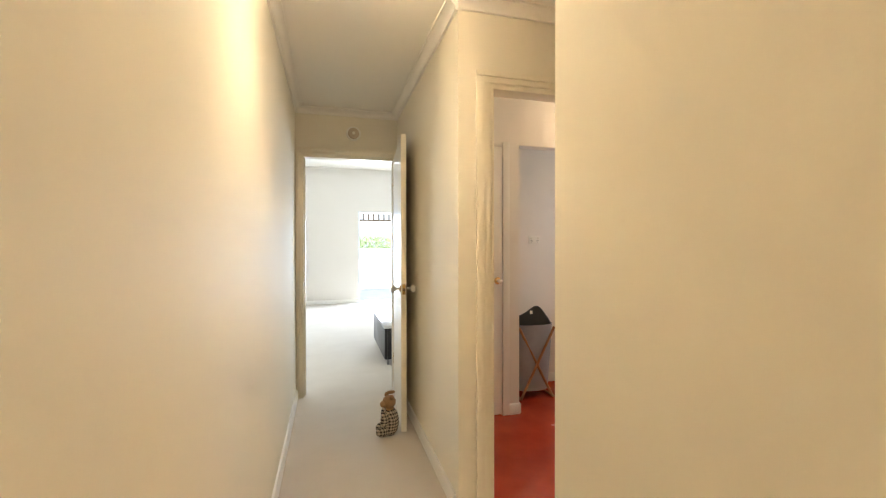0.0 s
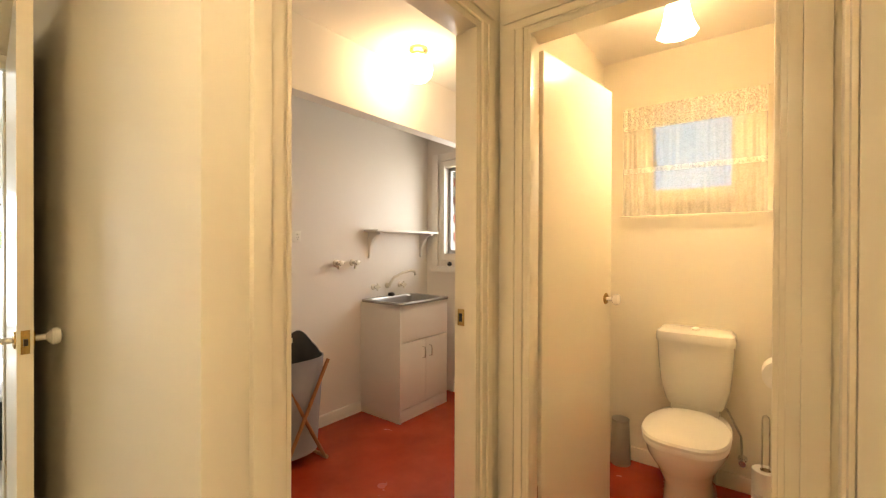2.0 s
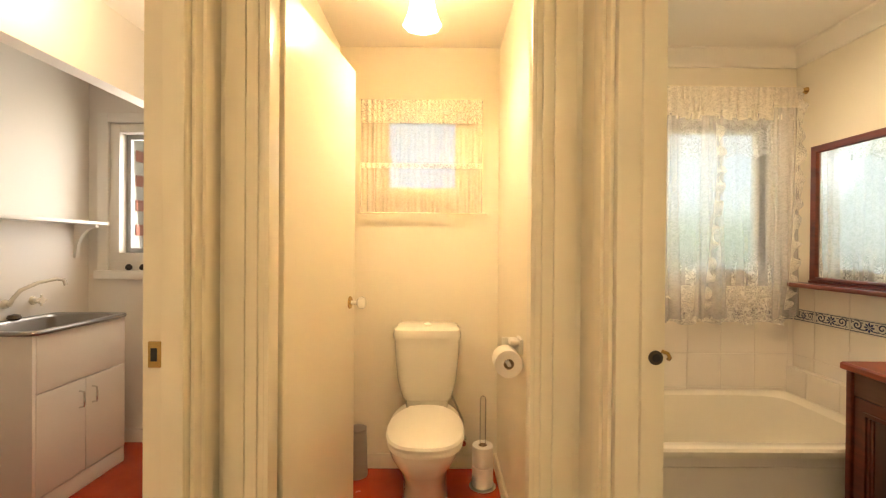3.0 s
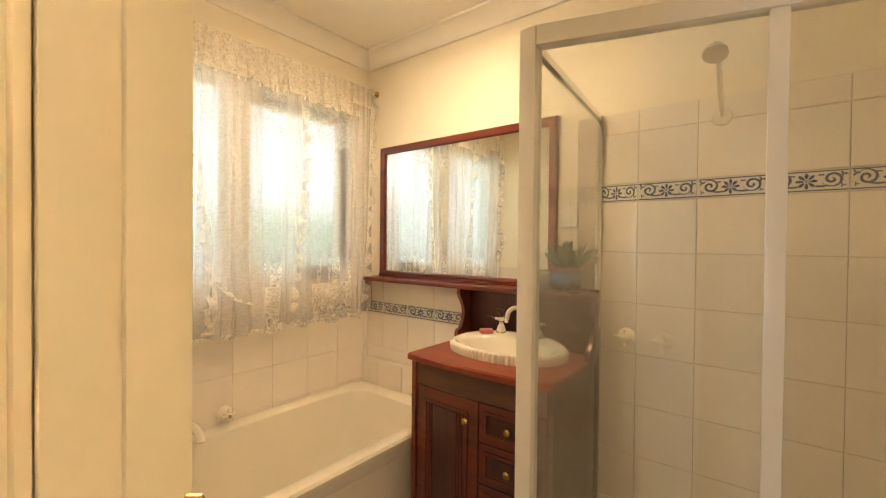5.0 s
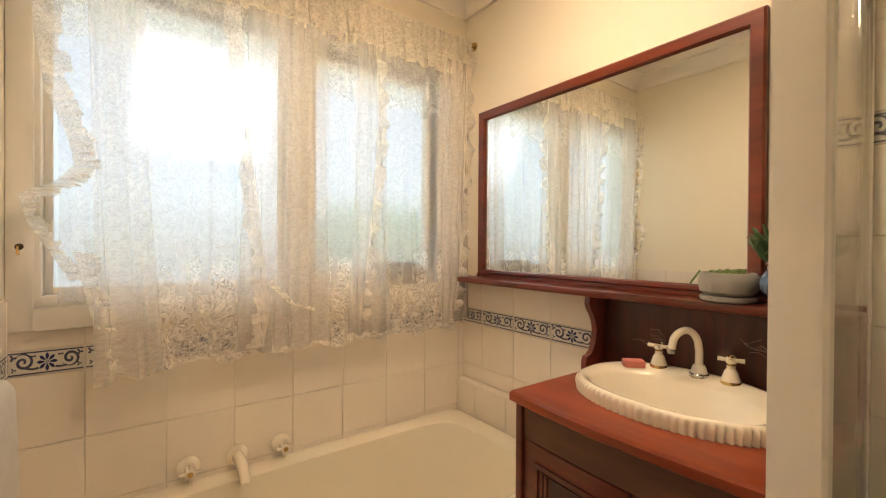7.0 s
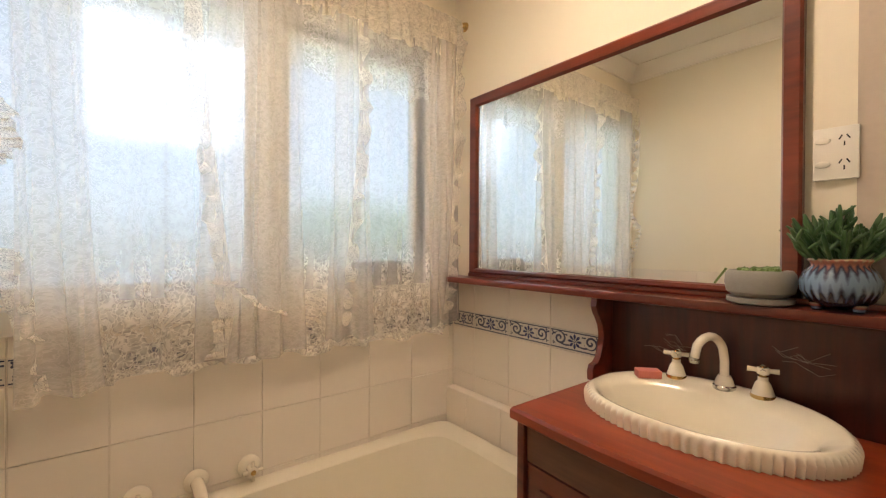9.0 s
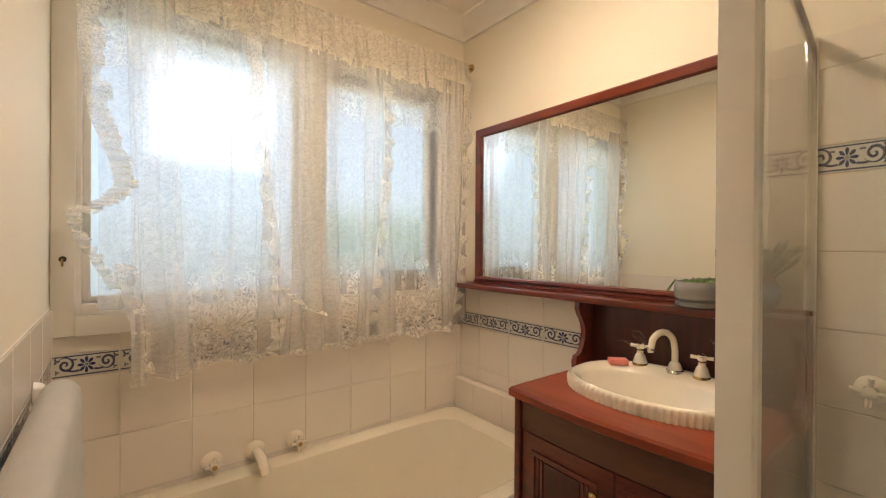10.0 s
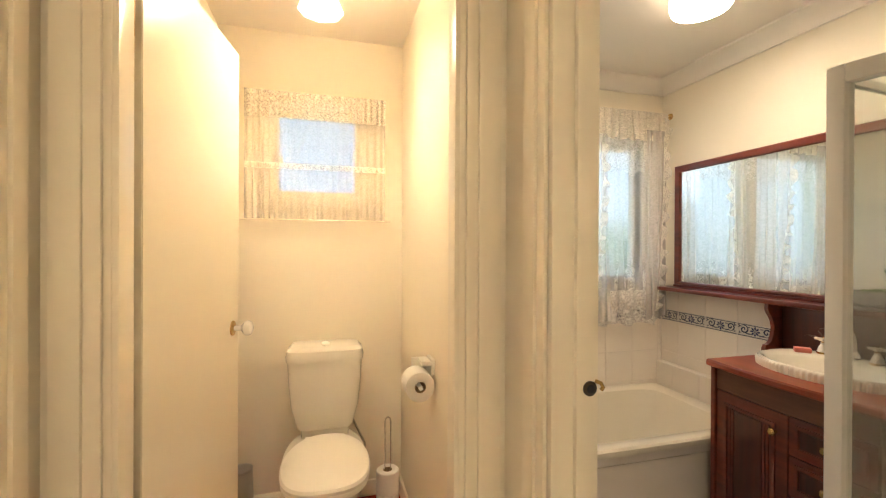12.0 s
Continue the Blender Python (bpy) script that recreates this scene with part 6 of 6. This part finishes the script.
bm = None
for k in range(60):
    a, q = rnd.uniform(0, 6.28), rnd.uniform(0, 0.042)
    c = (2.075 + q * math.cos(a), gy + q * math.sin(a), 1.150)
    b = bmesh.new()
    bmesh.ops.create_icosphere(b, subdivisions=1, radius=rnd.uniform(0.003, 0.006))
    for v in b.verts:
        v.co = Vector((v.co.x * 1.2, v.co.y, v.co.z * 0.7)) + Vector(c) + Vector((0, 0, rnd.uniform(0.002, 0.012)))
    bm = b if bm is None else join(bm, b)
for k in range(8):
    b = bmesh.new()
    bmesh.ops.create_icosphere(b, subdivisions=1, radius=0.0035)
    for v in b.verts:
        v.co += Vector((2.138 + 0.003 * k, gy + 0.01, 1.158 - 0.0045 * k))
    bm = join(bm, b)
part("plant", bm, LEAF2, gp, "pale trailing succulent")
bp = thing("potted_succulent", (1.945, SB + 0.06, 1.0835), "finger-leaved green succulent in a drip-glazed blue and brown pot", "pot plant")
py = SB + 0.066
px = 1.945
for k in range(3):
    a = radians(30 + 120 * k)
    part("foot", lathe(px + 0.035 * math.cos(a), py + 0.035 * math.sin(a), [(0.008, 1.0836), (0.010, 1.092), (0.014, 1.1)], 12), GLAZE, bp)
part("pot", loft([ellipse(px, py, z, r, r, 96, 2.0, f, 24) for r, z, f in ((0.036, 1.094, 0), (0.050, 1.104, 0.012), (0.060, 1.122, 0.015), (0.062, 1.142, 0.015), (0.055, 1.160, 0.012), (0.045, 1.172, 0.004), (0.046, 1.178, 0), (0.051, 1.183, 0), (0.049, 1.187, 0), (0.043, 1.184, 0), (0.042, 1.165, 0))], True, True), GLAZE, bp, "", 60)
rnd = random.Random(9)
bm = None
for k in range(80):
    a = rnd.uniform(0, 6.28)
    lean = rnd.uniform(0.05, 1.35)
    d = Vector((math.cos(a) * lean, math.sin(a) * lean * 0.75, 1.0)).normalized()
    st = Vector((px + 0.022 * math.cos(a) * lean, py + 0.022 * math.sin(a) * lean, 1.168))
    ln = rnd.uniform(0.05, 0.115)
    b = tube([st, st + d * ln * 0.45, st + d * ln * 0.9 + Vector((0, 0, 0.008)), st + d * ln + Vector((0, 0, 0.012))], [0.0032, 0.0038, 0.0048, 0.0022], 7)
    bm = b if bm is None else join(bm, b)
    for q in range(3):
        t = rnd.uniform(0.4, 0.9)
        a2 = rnd.uniform(0, 6.28)
        e = Vector((math.cos(a2), math.sin(a2) * 0.7, 0.8)).normalized()
        s2 = st + d * ln * t
        bm = join(bm, tube([s2, s2 + e * 0.018, s2 + e * 0.032], [0.0026, 0.0040, 0.0018], 6))
part("leaves", bm, LEAF, bp, "thick dark green finger leaves", 60)
socket("power_outlet", (1.962, SB, 1.406), (0, 1, 0), "white double power outlet with two switches beside the mirror", 0.072, 0.110, ((-0.02, 0.028), (-0.02, -0.022)), ((0.014, 0.028), (0.014, -0.022)))

# shower
shw = thing("shower_screen", (1.55, -0.25, 0), "white-framed glass shower screen with a corner post", "shower screen")
part("corner_post", boxes((1.746, 1.790, 0.084, 0.126, 0.12, 1.808), bevel=0.006), WHITE_GLOSS, shw)


def slanted(x0, x1, half, z0, z1, ya=SB + 0.02, yb=0.084):
    """An upright strip from the wall channel (x0) to the corner post (x1)."""
    return loft([[(x0 - half, ya, z), (x0 + half, ya, z), (x1 + half, yb, z), (x1 - half, yb, z)] for z in (z0, z1)])


part("side_sill", slanted(1.836, 1.770, 0.011, 0.12, 0.15), WHITE_GLOSS, shw)
part("side_head", slanted(1.836, 1.770, 0.009, 1.765, 1.787), CHROME, shw)
part("wall_channel", boxes((1.823, 1.850, SB + 0.0085, SB + 0.020, 0.15, 1.787), bevel=0.003), CHROME, shw, "thin metal wall channel")
part("side_pane", slanted(1.836, 1.770, 0.0025, 0.15, 1.765), GLASS, shw, "clear glass with water haze", None)


def skew(bm):
    """The front runs back from the corner post at a slight angle."""
    for v in bm.verts:
        v.co.y -= 0.3 * (1.746 - v.co.x)
    return bm


part("front_head", skew(boxes((0.925, 1.746, 0.084, 0.126, 1.758, 1.808), bevel=0.005)), WHITE_GLOSS, shw)
part("front_sill", skew(boxes((0.925, 1.746, 0.086, 0.124, 0.12, 0.16), bevel=0.004)), WHITE_GLOSS, shw)
part("mullion", skew(boxes((1.265, 1.300, 0.089, 0.121, 0.16, 1.758), bevel=0.004)), WHITE_GLOSS, shw)
for x0, x1 in ((0.93, 1.265), (1.300, 1.746)):
    part("front_pane", skew(boxes((x0, x1, 0.102, 0.108, 0.16, 1.758))), GLASS, shw, "clear glass with water haze")
part("shower_base", boxes((0.922, 1.80, SB + 0.0085, 0.13, 0.001, 0.12), bevel=0.006), CERAMIC, shw)
ro = thing("shower_rose", (1.43, SB, 1.72), "ivory shower rose on a bent arm above the tiles", "shower rose")
part("flange", lathe_axis((1.43, SB + 0.0085, 1.715), (0, 1, 0), [(0.03, 0), (0.028, 0.006), (0.014, 0.012)], 20), CREAM_METAL, ro)
part("arm", tube([(1.43, SB + 0.012, 1.715), (1.43, SB + 0.05, 1.74), (1.43, SB + 0.11, 1.81), (1.43, SB + 0.16, 1.87), (1.43, SB + 0.20, 1.888), (1.43, SB + 0.225, 1.878)], 0.008, 10), CREAM_METAL, ro)
part("rose", lathe_axis((1.43, SB + 0.222, 1.882), (0, 0.5, -0.86), [(0.011, 0), (0.014, 0.015), (0.032, 0.036), (0.034, 0.046), (0.022, 0.049)], 24), CREAM_METAL, ro)
for x in (1.725, 1.595):
    tp = thing("shower_tap", (x, SB, 0.92), "ivory shower tap with a cross handle on the tiles", "tap", "taps in the shower")
    part("flange", lathe_axis((x, SB + 0.0085, 0.925), (0, 1, 0), [(0.032, 0), (0.032, 0.004), (0.024, 0.014), (0.014, 0.02), (0.012, 0.04)], 24), CREAM_METAL, tp)
    part("cross_handle", join(tube([(x - 0.034, SB + 0.05, 0.922), (x + 0.034, SB + 0.05, 0.928)], 0.006, 10), tube([(x + 0.003, SB + 0.05, 0.892), (x - 0.003, SB + 0.05, 0.958)], 0.006, 10), lathe_axis((x, SB + 0.04, 0.925), (0, 1, 0), [(0.014, 0), (0.014, 0.016), (0.008, 0.02)], 16)), CREAM_METAL, tp)

# towel rail
tr = thing("towel_rail", (2.4, 0.85, 0.93), "white towel rail on the tiled wall beside the door", "towel rail")
part("rail", tube([(1.96, 0.845, 0.93), (2.86, 0.845, 0.93)], 0.012, 12), WHITE_GLOSS, tr)
for x in (1.99, 2.83):
    part("rail_end", lathe_axis((x, 0.8915, 0.93), (0, -1, 0), [(0.024, 0), (0.02, 0.012), (0.012, 0.02), (0.012, 0.046)], 16), WHITE_GLOSS, tr)
tw = []
for k in range(33):
    x = 2.18 + 0.60 * k / 32
    wv = 0.006 * math.sin(k * 0.9) + 0.004 * noise.noise((k * 0.3, 0, 0))
    rr = 0.034
    arc = [radians(180 - 15 * q) for q in range(13)]
    over = [(x, 0.845 + rr * math.cos(a), 0.93 + rr * math.sin(a)) for a in arc]
    under = [(x, 0.845 + (rr - 0.016) * math.cos(a), 0.93 + (rr - 0.016) * math.sin(a)) for a in reversed(arc)]
    lp = [(x, 0.845 - rr - 0.006 + wv, 0.50), (x, 0.845 - rr - 0.004 + wv * 0.6, 0.75)] + over + [(x, 0.845 + rr + 0.002, 0.62), (x, 0.845 + rr - 0.014, 0.62)] + under + [(x, 0.845 - rr + 0.012 + wv * 0.6, 0.75), (x, 0.845 - rr + 0.010 + wv, 0.50)]
    tw.append(lp)
solid("hand_towel", loft(tw), TOWEL, "white terry towel folded over the rail", "towel", smooth=60)

# brick return and fascia outside the laundry window
bw = thing("brick_wall", (4.3, 3.62, -0.15), "red brick wall of the house outside the laundry window", "brick wall")
part("core", boxes((3.72, 4.75, 3.50, 3.70, -0.149, 2.62)), MORTAR, bw)
bmesh_brick = mesh_of("brick", boxes((-0.115, 0.115, -0.008, 0.0, -0.038, 0.038), bevel=0.003), BRICK)
for r in range(14):
    for c in range(4):
        o = new("brick", bmesh_brick)
        o.parent = bw
        o.matrix_parent_inverse = Matrix.Translation(-bw.location)
        o.location = (3.86 + 0.24 * c + (0.12 if r % 2 else 0), 3.5, 1.02 + 0.086 * r)
tr2 = solid("garden_fence", boxes(*[(7.6, 7.63, -6 + 0.16 * k, -6 + 0.16 * k + 0.145, -0.149, 1.55) for k in range(90)]), surface("grey_paling", (0.34, 0.36, 0.40), 0.85, vary=0.2, scale=2), "blue-grey paling fence behind the side garden", "fence")

# ---------------------------------------------------------------- tiles
P = 0.194
tile_cache = {}


def tile_mesh(w, h, mat, facing):
    key = (round(w, 3), round(h, 3), mat.name, facing)
    if key not in tile_cache:
        g = 0.0012
        bm = bmesh.new()
        uv = bm.loops.layers.uv.new("UVMap")
        d0, d1 = 0.0, 0.0045
        b = 0.0018

        def at(u, v, d):
            return {"N": (-u, d, v), "S": (u, -d, v), "W": (-d, -u, v), "E": (d, u, v)}[facing]

        lo = [bm.verts.new(at(u, v, d0)) for u, v in ((g, g), (w - g, g), (w - g, h - g), (g, h - g))]
        mi = [bm.verts.new(at(u, v, d1 - 0.001)) for u, v in ((g, g), (w - g, g), (w - g, h - g), (g, h - g))]
        hi = [bm.verts.new(at(u, v, d1)) for u, v in ((g + b, g + b), (w - g - b, g + b), (w - g - b, h - g - b), (g + b, h - g - b))]
        f = bm.faces.new(hi)
        for l, c in zip(f.loops, ((0, 0), (1, 0), (1, 1), (0, 1))):
            l[uv].uv = c
        for a, c in ((lo, mi), (mi, hi)):
            for i in range(4):
                j = (i + 1) % 4
                f = bm.faces.new((a[i], a[j], c[j], c[i]))
                for l in f.loops:
                    l[uv].uv = (0.5, 0.99)
        bmesh.ops.recalc_face_normals(bm, faces=bm.faces[:])
        tile_cache[key] = mesh_of("tile", bm, mat)
    return tile_cache[key]


def lay(parent, facing, origin, u0, u1, v0, v1, phase, vphase, mat=TILE, name="tile", pitch=P):
    """Tiles over a stretch of wall. origin: a point on the face; u runs to the viewer's right hand, v up."""
    du = {"N": (-1, 0), "S": (1, 0), "W": (0, -1), "E": (0, 1)}[facing]
    k = math.floor((u0 - phase) / P)
    while phase + k * P < u1 - 0.004:
        a, b = max(u0, phase + k * P), min(u1, phase + (k + 1) * P)
        k += 1
        if b - a < 0.012:
            continue
        j = math.floor((v0 - vphase) / pitch)
        while vphase + j * pitch < v1 - 0.004:
            c, d = max(v0, vphase + j * pitch), min(v1, vphase + (j + 1) * pitch)
            j += 1
            if d - c < 0.012:
                continue
            o = new(name, tile_mesh(b - a, d - c, mat, facing))
            o.parent = parent
            o.location = (origin[0] + du[0] * a, origin[1] + du[1] * a, c)


BZ0, BZ1 = 0.862, 0.932
# south wall: u runs west from the east corner
part("grout", boxes((1.93, EB - 0.001, SB + 0.0002, SB + 0.0022, 0.46, 1.06)), PALEGROUT, bath_south)
part("grout", boxes((0.922, 1.93, SB + 0.0002, SB + 0.0022, 0.121, 1.79)), GROUT, bath_south)
so = (EB, SB + 0.002)
SPH = EB - 2.881
lay(bath_south, "N", so, 0.005, 1.365, 0.60, BZ0, SPH, BZ0 - 2 * P)
lay(bath_south, "N", so, 0.005, 1.365, BZ1, 1.06, SPH, BZ1)
lay(bath_south, "N", so, 0.005, 1.365, BZ0, BZ1, SPH, BZ0, BORDER, "border_tile", BZ1 - BZ0)
HZ0, HZ1 = 1.442, 1.513
SHP = EB - 1.694
lay(bath_south, "N", so, 1.365, EB - 0.925, 0.125, HZ0, SHP, HZ0 - 8 * P)
lay(bath_south, "N", so, 1.365, EB - 0.925, HZ1, 1.79, SHP, HZ1)
lay(bath_south, "N", so, 1.365, EB - 0.925, HZ0, HZ1, SHP, HZ0, BORDER, "border_tile", HZ1 - HZ0)
# ledge at the foot of the bath
part("ledge", boxes((2.46, EB - 0.006, SB + 0.0005, SB + 0.045, 0.40, 0.597), bevel=0.003), PALEGROUT, bath_south)
lay(bath_south, "N", (EB, SB + 0.045), 0.01, 0.74, 0.44, 0.597, SPH, 0.597 - P)
# east wall: u runs south from the north corner
part("grout", boxes((EB - 0.0022, EB - 0.0002, SB + 0.003, 0.899, 0.44, 0.984)), PALEGROUT, wall_east)
eo = (EB - 0.002, 0.9)
EPH = 0.9 - 0.158 - 5 * P
lay(wall_east, "W", eo, 0.003, 1.545, 0.44, BZ0, EPH, BZ0 - 3 * P)
lay(wall_east, "W", eo, 0.003, 1.545, BZ1, 0.984, EPH, BZ1)
lay(wall_east, "W", eo, 0.003, 1.545, BZ0, BZ1, EPH, BZ0, BORDER, "border_tile", BZ1 - BZ0)
# north wall: u runs east from the door
part("grout", boxes((1.765, EB - 0.005, 0.8978, 0.8998, 0.44, 1.07)), PALEGROUT, bath_north)
no = (1.77, 0.898)
lay(bath_north, "S", no, 0.0, EB - 1.775, 0.44, BZ0, 0.06, BZ0 - 3 * P)
lay(bath_north, "S", no, 0.0, EB - 1.775, BZ1, 1.07, 0.06, BZ1)
lay(bath_north, "S", no, 0.0, EB - 1.775, BZ0, BZ1, 0.06, BZ0, BORDER, "border_tile", BZ1 - BZ0)
